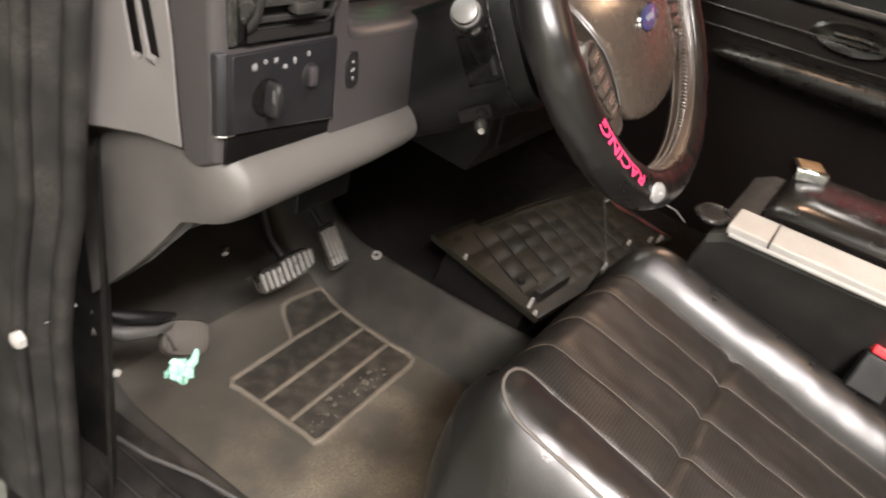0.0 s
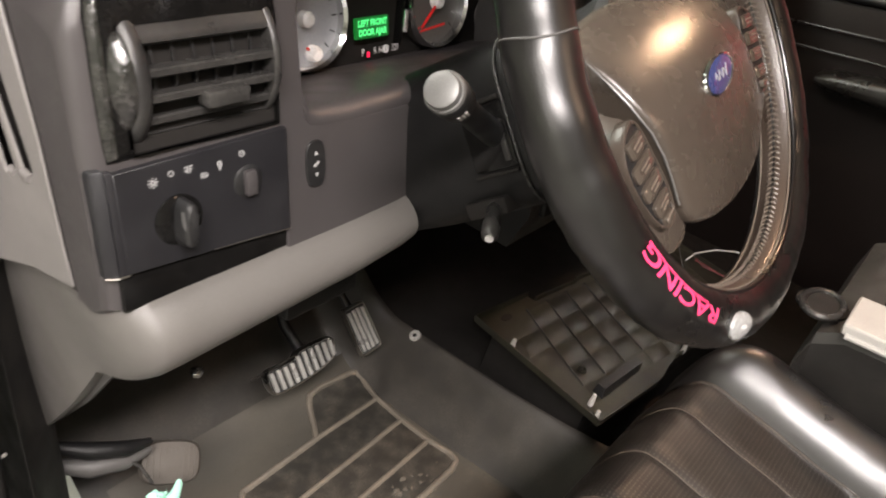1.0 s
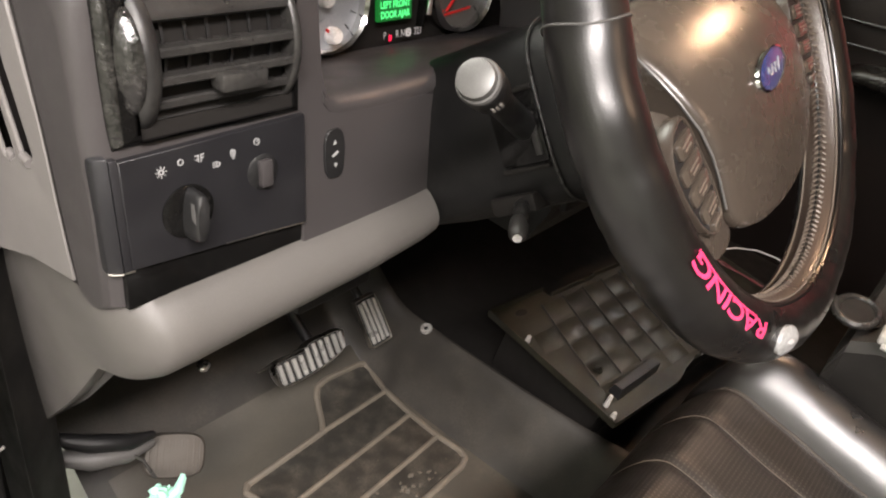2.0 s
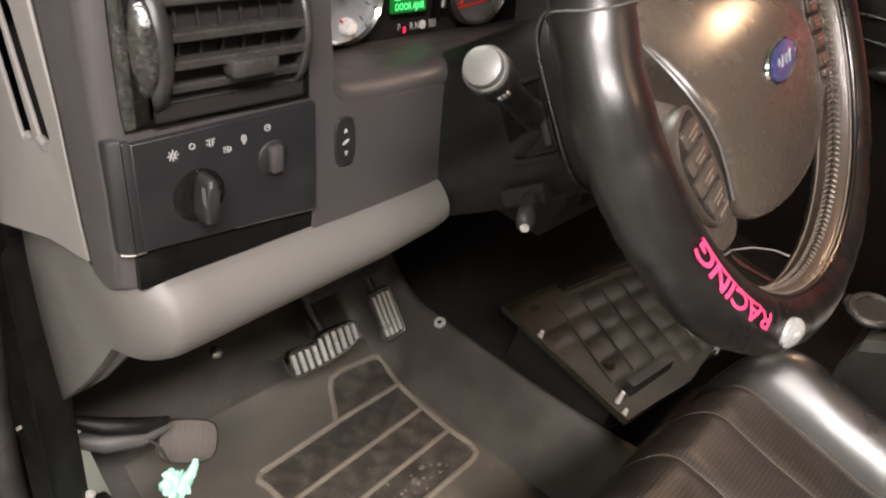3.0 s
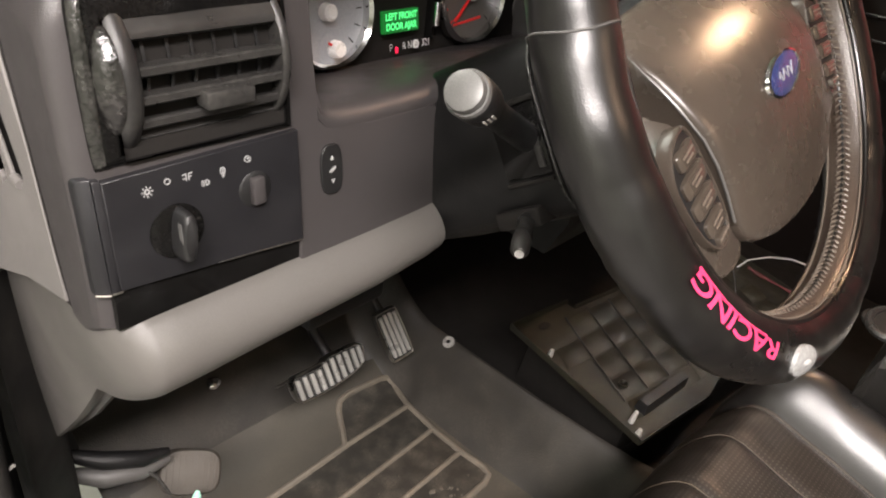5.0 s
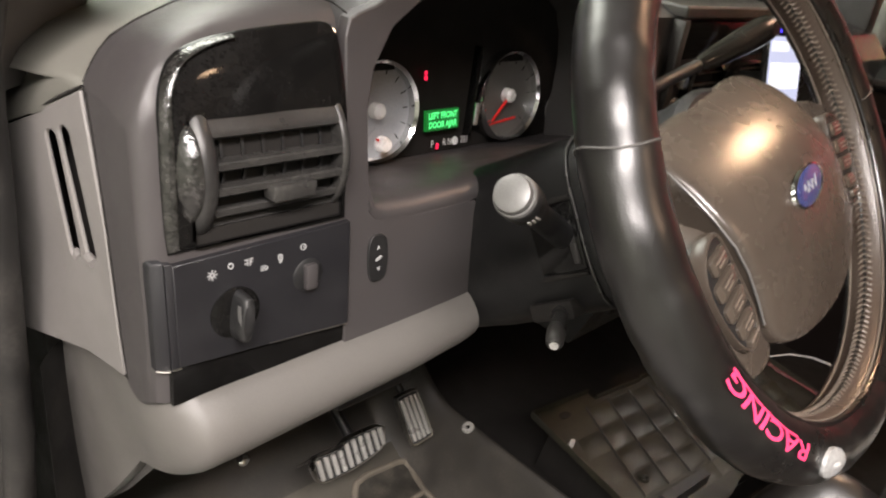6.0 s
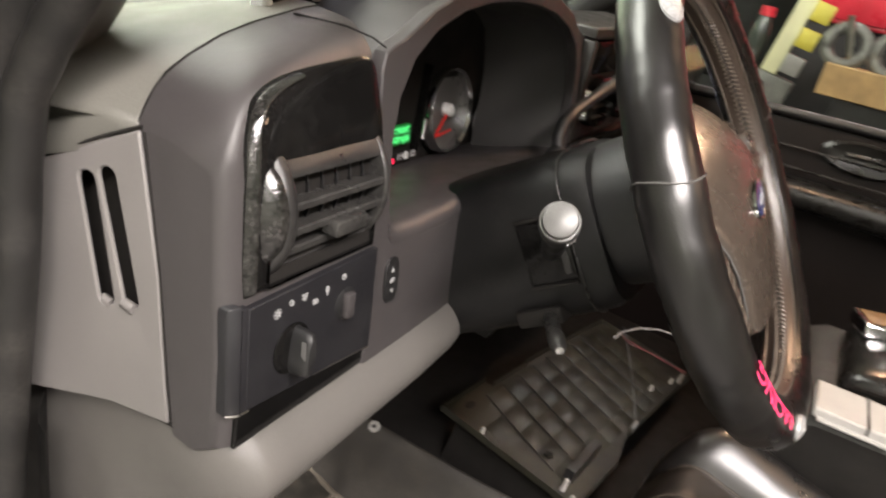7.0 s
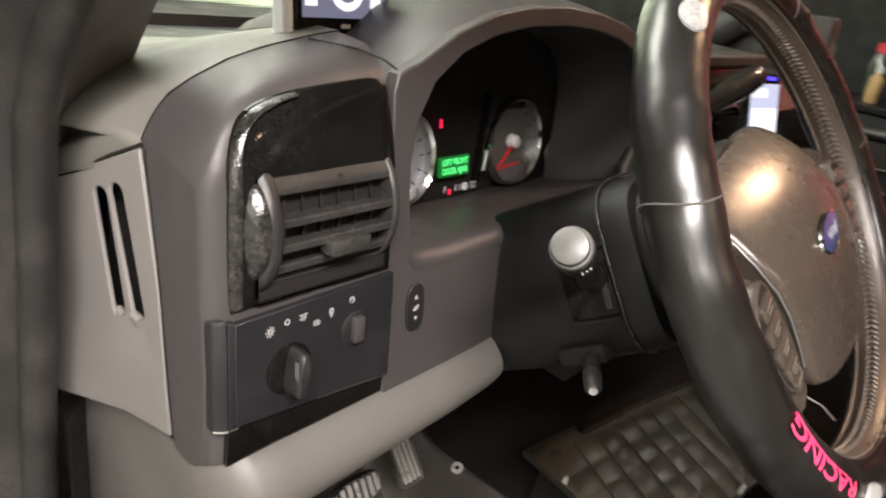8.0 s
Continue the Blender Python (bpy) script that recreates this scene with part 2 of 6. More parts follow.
M_ICON = stuff("dim_white_print", (0.28, 0.28, 0.28), 0.5, spread=0.05)
M_AMBER = stuff("amber_window", (0.13, 0.075, 0.03), 0.45)
M_RUBBER = stuff("pedal_rubber", (0.02, 0.02, 0.02), 0.6, dust=(0.14, 0.13, 0.11), dust_amount=0.4)
M_FLOOR = stuff("floor_vinyl", (0.033, 0.030, 0.0265), 0.46, bump=0.5, cell=True, bump_scale=500, dust=(0.09, 0.08, 0.066), dust_amount=0.4, stains=9)
# the rear dust is real, but its paleness also carries the light there
M_MAT = stuff("mat_rubber", (0.060, 0.055, 0.046), 0.5, bump=0.5, bump_scale=700, dust=(0.22, 0.185, 0.135), dust_amount=0.8, stains=4, dust_light_rows=(0.0, -0.26))
M_RIDGE = stuff("mat_ridge_rubber", (0.12, 0.105, 0.085), 0.6, dust=(0.2, 0.17, 0.13), dust_amount=0.7)
M_PANEL = stuff("loose_panel_plastic", (0.0082, 0.0074, 0.0042), 0.5, dust=(0.06, 0.055, 0.032), dust_amount=0.35, stain=0.4, stains=11)
M_FIELD = stuff("loose_panel_field", (0.0100, 0.0090, 0.0050), 0.42, bump=0.5, bump_scale=300, dust=(0.075, 0.073, 0.055), dust_amount=0.45, stain=0.45, stains=16, piece=0.45)
M_SEAT = stuff("seat_leather", (0.0105, 0.0094, 0.0088), 0.32, spec=0.8, bump=0.18, cell=True, bump_scale=700, dust=(0.07, 0.055, 0.045), dust_amount=0.1, stain=0.25, rough_spread=0.05)
M_PIPING = stuff("grey_piping", (0.085, 0.075, 0.066), 0.5)
M_STITCH = stuff("brown_stitching", (0.065, 0.052, 0.040), 0.6)
M_CELL = stuff("mat_well_rubber", (0.027, 0.025, 0.0215), 0.5, bump=0.5, bump_scale=900, dust=(0.16, 0.14, 0.11), dust_amount=0.4, stains=16)
M_DEBRIS = stuff("dry_dirt", (0.085, 0.075, 0.06), 0.9, spread=0.4, grain=300, bump=0.8, bump_scale=400)
M_PERF = stuff("perforated_leather", (0.0125, 0.0108, 0.0095), 0.43, bump=0.3, cell=True, bump_scale=700, dust=(0.08, 0.066, 0.055), dust_amount=0.12, dots=0.0046, dot_colour=(0.050, 0.044, 0.039), spot=(-0.262, -0.556, 0.072))
M_CONSOLE = stuff("console_plastic", (0.022, 0.0205, 0.019), 0.4, bump=0.3, cell=True, bump_scale=1200, dust=(0.1, 0.09, 0.08), dust_amount=0.2)
M_LID = stuff("console_lid_vinyl", (0.009, 0.008, 0.0075), 0.2, bump=0.07, cell=True, bump_scale=800)
M_STRIP = stuff("pale_strip", (0.37, 0.355, 0.335), 0.45, stain=0.12)
M_DOOR = stuff("door_vinyl", (0.008, 0.006, 0.0055), 0.5, spec=0.1, bump=0.3, cell=True, bump_scale=700)
M_DOORGLOSS = stuff("door_gloss", (0.008, 0.0075, 0.007), 0.3)
M_SEAL = stuff("seal_rubber", (0.0095, 0.0087, 0.0082), 0.55, bump=0.3, bump_scale=900, dust=(0.095, 0.085, 0.076), dust_amount=0.33)
M_PILLAR = stuff("pillar_trim", (0.062, 0.059, 0.057), 0.55, bump=0.3, cell=True, bump_scale=1200)
M_PAINT = stuff("truck_paint", (0.02, 0.018, 0.026), 0.3, coat=0.5, dust=(0.1, 0.09, 0.085), dust_amount=0.35)
M_HEAD = stuff("headliner", (0.32, 0.3, 0.27), 0.9)
M_GREEN = stuff("green_translucent_plastic", (0.4, 0.75, 0.6), 0.3, spread=0.2)
M_TAN = stuff("tan_strap", (0.06, 0.052, 0.044), 0.7, bump=0.5, bump_scale=1200)
M_REDBUTTON = stuff("red_button", (0.75, 0.05, 0.06), 0.35)
M_RED = stuff("red_cabinet_paint", (0.6, 0.03, 0.05), 0.32, stain=0.15)
M_YELLOW = stuff("yellow_plastic", (0.65, 0.55, 0.08), 0.45)
M_PALEYELLOW = stuff("pale_yellow_plastic", (0.75, 0.72, 0.45), 0.45)
M_WOOD = stuff("pine_board", (0.5, 0.31, 0.14), 0.6, stain=0.2, stains=20)
M_IRON = stuff("grey_iron", (0.19, 0.185, 0.17), 0.5, metal=0.3, stain=0.3, stains=25)
M_WALL = stuff("garage_wall_paint", (0.5, 0.52, 0.45), 0.85, stain=0.15, stains=2)
M_CONCRETE = stuff("garage_floor_concrete", (0.22, 0.21, 0.2), 0.7, stain=0.3, stains=3)
M_BAREWALL = stuff("bare_dark_wall", (0.012, 0.013, 0.011), 0.8, stain=0.6, stains=5)
M_BENCH = stuff("bench_top", (0.03, 0.028, 0.027), 0.5)
M_LCD = stuff("green_display", (0.01, 0.05, 0.02), 0.4, emit=(0.02, 1.0, 0.10), emit_strength=0.14)
M_LCDTEXT = stuff("dark_print", (0.01, 0.012, 0.01), 0.5)
M_LCDLIT = stuff("lit_letters", (0.05, 0.3, 0.1), 0.5, emit=(0.1, 1.0, 0.25), emit_strength=1.35)
M_WARN = stuff("red_telltale", (0.3, 0.0, 0.02), 0.4, emit=(1.0, 0.02, 0.08), emit_strength=1.3)
M_NEEDLE = stuff("red_needle", (0.6, 0.02, 0.02), 0.4, emit=(1.0, 0.05, 0.04), emit_strength=0.03)
M_DIAL = stuff("dial_face", (0.29, 0.30, 0.32), 0.45)
M_DIALDARK = stuff("dial_face_dark", (0.085, 0.08, 0.075), 0.4)
M_SCREEN = stuff("lit_screen", (0.05, 0.05, 0.06), 0.2, emit=(0.72, 0.75, 1.0), emit_strength=0.9)
M_SCREENTABLET = stuff("lit_tablet_screen", (0.05, 0.05, 0.06), 0.2, emit=(0.2, 0.2, 0.3), emit_strength=0.8)
M_SCREENWHITE = stuff("lit_screen_white", (0.2, 0.2, 0.2), 0.2, emit=(0.95, 0.95, 1.0), emit_strength=1.1)
M_BLUELED = stuff("blue_led", (0.0, 0.0, 0.2), 0.3, emit=(0.08, 0.05, 1.0), emit_strength=2.5)
M_REDWIRE = stuff("red_wire", (0.10, 0.010, 0.014), 0.4)
M_WIRE = stuff("grey_wire", (0.45, 0.45, 0.45), 0.4)

M_GLASS = bpy.data.materials.new("window_glass")
M_GLASS.use_nodes = True
gp = M_GLASS.node_tree.nodes["Principled BSDF"]
gp.inputs["Base Color"].default_value = (0.92, 0.97, 0.94, 1)
gp.inputs["Roughness"].default_value = 0.02
gp.inputs["Transmission Weight"].default_value = 1.0
gp.inputs["IOR"].default_value = 1.02

# ---- the garage round the truck ----


def slab(name, material, x0, x1, y0, y1, z0, z1, label, category):
    return tagged(linked(name, box(x0, x1, y0, y1, z0, z1), material), label, category, kind="structure")


slab("floor", M_CONCRETE, -4, 6.5, -5, 6, -0.95, -0.85, "grey concrete garage floor", "floor")
slab("ceiling", M_WALL, -4, 6.5, -5, 6, 2.45, 2.55, "pale painted garage ceiling", "ceiling")
slab("wall_north", M_WALL, -4, 6.5, 5.9, 6.0, -0.85, 2.45, "pale greenish painted garage wall", "wall")
slab("wall_south", M_WALL, -4, 6.5, -5.0, -4.9, -0.85, 2.45, "pale painted garage wall", "wall")
slab("wall_west", M_WALL, -4.0, -3.9, -4.9, 5.9, -0.85, 2.45, "pale painted garage wall", "wall")
slab("wall_east", M_BAREWALL, 3.3, 3.4, -4.9, 2.3, -0.85, 2.45, "dark unpainted garage wall behind the bench", "wall")
slab("wall_northeast", M_WALL, 3.3, 3.4, 2.3, 5.9, -0.85, 2.45, "pale greenish painted garage wall", "wall")

# ---- the cab ----


def smooth(a, b, x):
    t = min(1.0, max(0.0, (x - a) / (b - a)))
    return t * t * (3 - 2 * t)


def floor_height(x, y):
    hump = 0.13 * smooth(-0.005, 0.078, x)
    toe = 0.32 * smooth(0.03, 0.42, y)
    return -0.014 + hump + toe + 0.01 * smooth(-0.3, -0.5, y)


def liner(u, v):
    x, y = -0.48 + 0.575 * min(u, 0.97) / 0.97, -1.5 + 1.84 * v
    edge = max(0.0, x - 0.078) / 0.017
    return (min(x, 0.084) + 0.004 * math.sin(9 * y) * smooth(0.05, 0.08, x), y, floor_height(x, y) - 0.05 * edge * edge - (0.08 if u > 0.985 else 0))


cab_floor = linked("cab_floor", sheet(liner, 110, 90), M_FLOOR)
tagged(cab_floor, "dusty black vinyl cab floor rising to the tunnel", "floor", kind="structure")
tunnel = loft([[(x, y, z) for y, z in ((-1.5, -0.06), (0.336, -0.06), (0.336, 0.30), (0.05, 0.10), (-0.1, 0.09), (-0.5, 0.07), (-1.5, 0.05))] for x in (0.081, 0.3, 0.6, 1.02)])
tagged(linked("tunnel", tunnel, M_DARK), "dark bare transmission tunnel under the trim", "floor", kind="structure")

sill = loft([[(-0.64, y, -0.12), (-0.64, y, 0.0), (-0.625, y, 0.018), (-0.52, y, 0.02), (-0.485, y, 0.012), (-0.47, y, -0.02), (-0.47, y, -0.12)] for y in (-1.5, -0.8, -0.3, 0.1)])
tagged(linked("door_sill", sill, M_SEAL), "worn dark door sill with scuff strip", "sill", kind="structure")
tagged(linked("sill_ridge", tube([(-0.522, 0.0, 0.021), (-0.512, -0.063, 0.021), (-0.488, -0.139, 0.021), (-0.475, -0.21, 0.018), (-0.470, -0.5, 0.016), (-0.470, -1.4, 0.016)], 0.0035, 8), M_PILLAR), "pale worn edge along the door sill", "trim", kind="structure")
for x in (-0.6, -0.565, -0.53):
    tagged(linked("sill_ridge", tube([(x, -1.45, 0.02), (x, -0.5, 0.021), (x, -0.02, 0.021)], 0.004, 8), M_SEAL), "raised ridge on the door sill", "trim", kind="structure")

kick = sheet(lambda u, v: (-0.545 - 0.012 * math.sin(3.1 * u) - 0.062 * smooth(0.16, 0.0, u), -0.115 + 0.515 * u, 0.0 + 0.56 * v), 40, 8)
tagged(linked("kick_panel", kick, M_KICK), "black plastic kick panel beside the pedals", "trim", kind="structure")

tagged(linked("wall_firewall", box(-0.62, 0.97, 0.335, 0.46, -0.1, 0.795), M_DARK), "dark firewall behind the pedals", "wall", kind="structure")
tagged(linked("wall_cab_back", box(-0.66, 1.0, -1.56, -1.5, -0.1, 1.42), M_HEAD), "grey trimmed back wall of the cab", "wall", kind="structure")

roof = sheet(lambda u, v: (-0.6 + 1.55 * u, -1.5 + 1.12 * v, 1.385 + 0.03 * math.sin(math.pi * u) - 0.03 * v * v), 10, 10)
tagged(linked("ceiling_cab", roof, M_HEAD), "beige cab headliner", "ceiling", kind="structure")

# windscreen
ws = sheet(lambda u, v: (-0.58 + 1.52 * u, 0.34 - 0.72 * v + 0.10 * math.sin(math.pi * u), 0.80 + 0.56 * v), 10, 6)
glass = linked("window_1", ws, M_GLASS)
glass.visible_shadow = False
tagged(glass, "clear windscreen glass", "window", kind="structure")

# front pillar, its trim and the door seals
def pillar_line(z):
    return -0.06 - 0.05 * smooth(0.3, 0.56, z) - 0.02 * smooth(0.56, 0.76, z) - 0.62 * max(0.0, z - 0.79) - 0.9 * max(0.0, z - 0.84) ** 1.5


zs = [0.0, 0.1, 0.2, 0.3, 0.4, 0.5, 0.6, 0.7, 0.76, 0.8, 0.84, 0.88, 0.93, 1.0, 1.1, 1.2, 1.3]
seal = tube([(-0.622, pillar_line(z) + 0.010, z) for z in zs], 0.012, 12)
tagged(linked("door_seal", seal, M_SEAL), "dark rubber door seal along the front pillar", "seal", kind="structure")
seal = tube([(-0.652, pillar_line(z) + 0.042, z) for z in zs], 0.009, 10)
tagged(linked("door_seal", seal, M_SEAL), "second rubber seal on the pillar edge", "seal", kind="structure")
rings = []
for z in zs:
    y = pillar_line(z)
    rings.append([(-0.612, y + 0.012, z), (-0.63, y + 0.02, z), (-0.645, y + 0.03, z), (-0.66, y + 0.055, z), (-0.665, y + 0.16, z), (-0.60, y + 0.16, z), (-0.585, y + 0.10, z)])
tagged(linked("front_pillar", loft(rings), M_SEAL), "dark door pillar with dusty flange", "pillar", kind="structure")
rings = []
for z in (0.77, 0.80, 0.82, 0.86, 0.92, 1.0, 1.15, 1.32):
    y, e = pillar_line(z), -0.092 - 0.72 * (z - 0.819)
    rings.append([(-0.614, y + 0.014, z), (-0.600, 0.6 * y + 0.4 * e + 0.006, z), (-0.575, 0.25 * y + 0.75 * e, z), (-0.548, e, z), (-0.540, e + 0.03, z), (-0.56, e + 0.10, z), (-0.614, e + 0.10, z)])
tagged(linked("pillar_trim", loft(rings), M_PILLAR), "grey plastic trim on the front pillar", "trim", kind="structure")
outer = sheet(lambda u, v: (-0.668 - 0.10 * u * u - 0.02 * math.sin(4 * v), 0.06 + 0.55 * u, -0.55 + 1.35 * v), 12, 8)
tagged(linked("hinge_pillar", outer, M_PAINT), "dark painted hinge pillar", "pillar", kind="structure")

hinge = thing("door_hinge", (-0.66, 0.10, 0.24), "dark painted door hinge with a pale bolt", "hinge")
part("leaf", box(-0.70, -0.664, 0.03, 0.14, 0.19, 0.29, bev=0.006), M_PAINT, hinge)
part("bolt", turned([(0, 0), (0.011, 0), (0.011, 0.008), (0.006, 0.011), (0, 0.011)], pose(-0.662, -0.0425, 0.319, 0, -90, 0), 6), M_STRIP, hinge, "pale bolt head")

# ---- dashboard ----
dash = thing("dashboard", (-0.2, 0.0, 0.6), "two-tone grey plastic truck dashboard with hooded cluster", "dashboard")

def joint(points, r=0.0011):
    return part("joint", tube(points, r, 6), M_DARK, dash, "dark joint between two dash pieces")


def face_y(z):
    return -0.2435 + (z - 0.62) * 0.085 + max(0.0, z - 0.775) ** 1.5 * 0.9


def joint_height(x):
    """Height of the joint between the pod and the top pad."""
    line = [(-0.5785, 0.786), (-0.5765, 0.792), (-0.571, 0.802), (-0.567, 0.808), (-0.56, 0.816), (-0.545, 0.825), (-0.521, 0.836), (-0.496, 0.8435), (-0.47, 0.849), (-0.45, 0.853), (-0.428, 0.856)]
    for (a, p), (b, q) in zip(line, line[1:]):
        if x <= b:
            return p + (q - p) * max(0.0, (x - a) / (b - a))
    return line[-1][1]


def lip_height(x):
    """Height of the pod's front lip over the glossy panel."""
    line = [(-0.5785, 0.778), (-0.574, 0.790), (-0.5685, 0.801), (-0.562, 0.810), (-0.552, 0.8185), (-0.54, 0.8245), (-0.525, 0.829), (-0.50, 0.834), (-0.47, 0.838), (-0.428, 0.842)]
    for (a, p), (b, q) in zip(line, line[1:]):
        if x <= b:
            return p + (q - p) * max(0.0, (x - a) / (b - a))
    return line[-1][1]


rings = []
for x in (-0.5785, -0.5783, -0.5778, -0.5768, -0.5752, -0.573, -0.5702, -0.567, -0.562, -0.555, -0.545, -0.533, -0.52, -0.505, -0.49, -0.47, -0.45, -0.432):
    pull = 0.013 * (1 - math.sqrt(max(0.0, 1 - max(0.0, 1 - (x + 0.5785) / 0.016) ** 2)))
    f, j = lip_height(x), joint_height(x)
    low = min(0.775, f - 0.012)
    line = [(-0.230 + pull, 0.590), (-0.2435 + pull, 0.60), (-0.2425 + pull, 0.66), (-0.2355 + pull, 0.72), (face_y(low) + 0.0005 + pull, low), (face_y(f - 0.005) + 0.0015 + pull, f - 0.005),
            (face_y(f) + 0.004 + pull, f), (max(-0.205, face_y(f) + 0.010) + 0.6 * pull, f + 0.28 * (j - f) + 0.002), (-0.19, f + 0.65 * (j - f) + 0.002), (-0.175, f + 0.86 * (j - f) + 0.001), (-0.160, j), (-0.166, j - 0.02), (-0.192, 0.63), (-0.202, 0.592)]
    rings.append([(x, y, z) for y, z in line])
part("pod_bezel", loft(rings), M_BEZEL, dash, "flint grey plastic outer pod")

rings = []
for x in (-0.6045, -0.6035, -0.602, -0.599, -0.595, -0.589, -0.581, -0.57, -0.555, -0.54, -0.52, -0.50, -0.47, -0.428):
    front = x + 0.026 * min(1.0, max(0.0, (-0.50 - x) / 0.10))
    k = (joint_height(front) - 0.775) / 0.085
    line = [(-0.1575, 0.860), (-0.135, 0.8595), (-0.10, 0.8528), (-0.06, 0.843), (0.02, 0.821), (0.10, 0.798), (0.17, 0.787), (0.235, 0.782), (0.238, 0.72), (-0.06, 0.735), (-0.11, 0.757), (-0.1625, 0.788)]
    rings.append([(x + (front - x) * smooth(-0.08, -0.16, y), y, z if z < 0.775 else 0.775 + (z - 0.775) * k) for y, z in line])
part("top_pad", loft(rings), M_TOP, dash, "greyish beige dash top pad")
rings = []
for x, k in [(-0.428, 0.965), (-0.30, 1.0), (0.05, 1.0), (0.4, 0.9), (0.93, 0.75)]:
    line = [(-0.085, 0.8490), (-0.06, 0.843), (0.02, 0.821), (0.10, 0.798), (0.17, 0.787), (0.235, 0.782), (0.238, 0.72), (-0.06, 0.735), (-0.085, 0.757)]
    rings.append([(x, y, z if z < 0.775 else 0.775 + (z - 0.775) * k) for y, z in line])
part("top_pad", loft(rings), M_TOP, dash, "greyish beige dash top pad")

part("defroster_strip", loft([[(x, y, z - 0.02 * smooth(0.2, 0.9, x)) for y, z in ((0.236, 0.70), (0.236, 0.780), (0.25, 0.783), (0.30, 0.782), (0.338, 0.780), (0.338, 0.70))] for x in (-0.585, -0.3, 0.1, 0.5, 0.93)]), M_BLACK, dash, "black defroster strip under the windscreen")
joint([(x, 0.137 + 0.05 * smooth(-0.4, -0.2, x), 0.7935 - 0.002 * smooth(-0.4, -0.55, x)) for x in (-0.57, -0.5, -0.43)], 0.0018)

# end cap with its two slots
def cap_at(y, z):
    return (-0.580 - 0.022 * smooth(-0.19, -0.06, y), y, z)


def slot(y0, z0, y1, z1, w):
    d = Vector((y1 - y0, z1 - z0)).normalized()
    n = Vector((-d.y, d.x)) * w
    out = []
    for k in range(7):
        a = math.pi * k / 6
        out.append((y0 + n.x * math.cos(a) - d.x * w * math.sin(a), z0 + n.y * math.cos(a) - d.y * w * math.sin(a)))
    for k in range(7):
        a = math.pi * k / 6
        out.append((y1 - n.x * math.cos(a) + d.x * w * math.sin(a), z1 - n.y * math.cos(a) + d.y * w * math.sin(a)))
    return out


cap_outline = [(-0.1645, 0.786), (-0.14, 0.7735), (-0.11, 0.7565), (-0.08, 0.742), (-0.04, 0.73), (-0.03, 0.66), (-0.03, 0.568), (-0.066, 0.576),
               (-0.11, 0.587), (-0.15, 0.594), (-0.198, 0.599), (-0.193, 0.63), (-0.183, 0.70)]
cap = cut_plate(cap_outline, [slot(-0.131, 0.747, -0.1455, 0.672, 0.0055), slot(-0.1445, 0.753, -0.1635, 0.676, 0.0055)], cap_at, (0.003, 0, 0))
cap = soften(part("end_cap", cap, M_CAP, dash, "pale grey end cap with two slots"), 0.0011, 2)
part("slot_box", box(-0.572, -0.53, -0.185, -0.105, 0.65, 0.775), M_DARK, dash, "dark block standing for the shaded hollow behind the slots")
part("slot_foot", tube([(-0.583, -0.139, 0.668), (-0.583, -0.1475, 0.667)], 0.0035, 10), M_CAP, dash, "pale worn slot end")
part("slot_foot", tube([(-0.582, -0.157, 0.672), (-0.582, -0.1665, 0.671)], 0.0035, 10), M_CAP, dash, "pale worn slot end")

# knee bolster: a swept bulging band that turns the corner
def knee_ring(cx, cy, angle, off, bulge, top, bot, tuck=0.0):
    n = Vector((math.cos(radians(angle)), math.sin(radians(angle)), 0))
    out = [Vector((cx, cy, top + 0.001)) + n * (off - 0.045)]
    for i in range(13):
        u = i / 12
        o = off + bulge * math.sin(math.pi * min(1, 0.04 + u * 0.93)) ** 0.75 - tuck * u
        out.append(Vector((cx, cy, top + (bot - top) * u)) + n * o)
    out.append(Vector((cx, cy, bot - 0.002)) + n * (off - 0.012))
    out.append(Vector((cx, cy, bot + 0.006)) + n * (off - 0.045))
    return out


rings = [knee_ring(-0.2855, -0.203, 270, 0.030, 0.020, 0.600, 0.553), knee_ring(-0.2885, -0.203, 270, 0.035, 0.027, 0.604, 0.550), knee_ring(-0.305, -0.203, 270, 0.036, 0.028, 0.602, 0.548)]
for x, bot in ((-0.36, 0.541), (-0.42, 0.538), (-0.48, 0.535), (-0.53, 0.532)):
    rings.append(knee_ring(x, -0.203, 270, 0.036, 0.028, 0.600, bot))
for k in range(1, 13):
    u = k / 12
    sn, cs_ = math.sin(math.pi / 2 * u), math.cos(math.pi / 2 * u)
    top, bot = 0.600 - 0.003 * u, 0.532 - 0.016 * u ** 1.5
    ring_ = [Vector((-0.546 + 0.015 * sn, -0.203 + 0.009 * cs_, top + 0.001))]
    for i in range(13):
        v = i / 12
        swell = math.sin(math.pi * min(1, 0.04 + v * 0.93)) ** 0.75
        ring_.append(Vector((-0.546 - (0.030 + 0.004 * swell - 0.010 * v) * sn, -0.203 - (0.036 + 0.028 * swell) * cs_, top + (bot - top) * v)))
    ring_.append(Vector((-0.546 - 0.012 * sn, -0.203 - 0.024 * cs_, bot - 0.002)))
    ring_.append(Vector((-0.546 + 0.015 * sn, -0.203 + 0.009 * cs_, bot + 0.006)))
    rings.append(ring_)
for y, top, bot in ((-0.185, 0.597, 0.508), (-0.16, 0.594, 0.475), (-0.13, 0.589, 0.437), (-0.10, 0.583, 0.403), (-0.07, 0.575, 0.370), (-0.03, 0.565, 0.33)):
    rings.append(knee_ring(-0.546, y, 180, 0.030, 0.004, top, bot, 0.010))
part("knee_bolster", loft(rings), M_KNEE, dash, "pale grey curved knee bolster")
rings = []
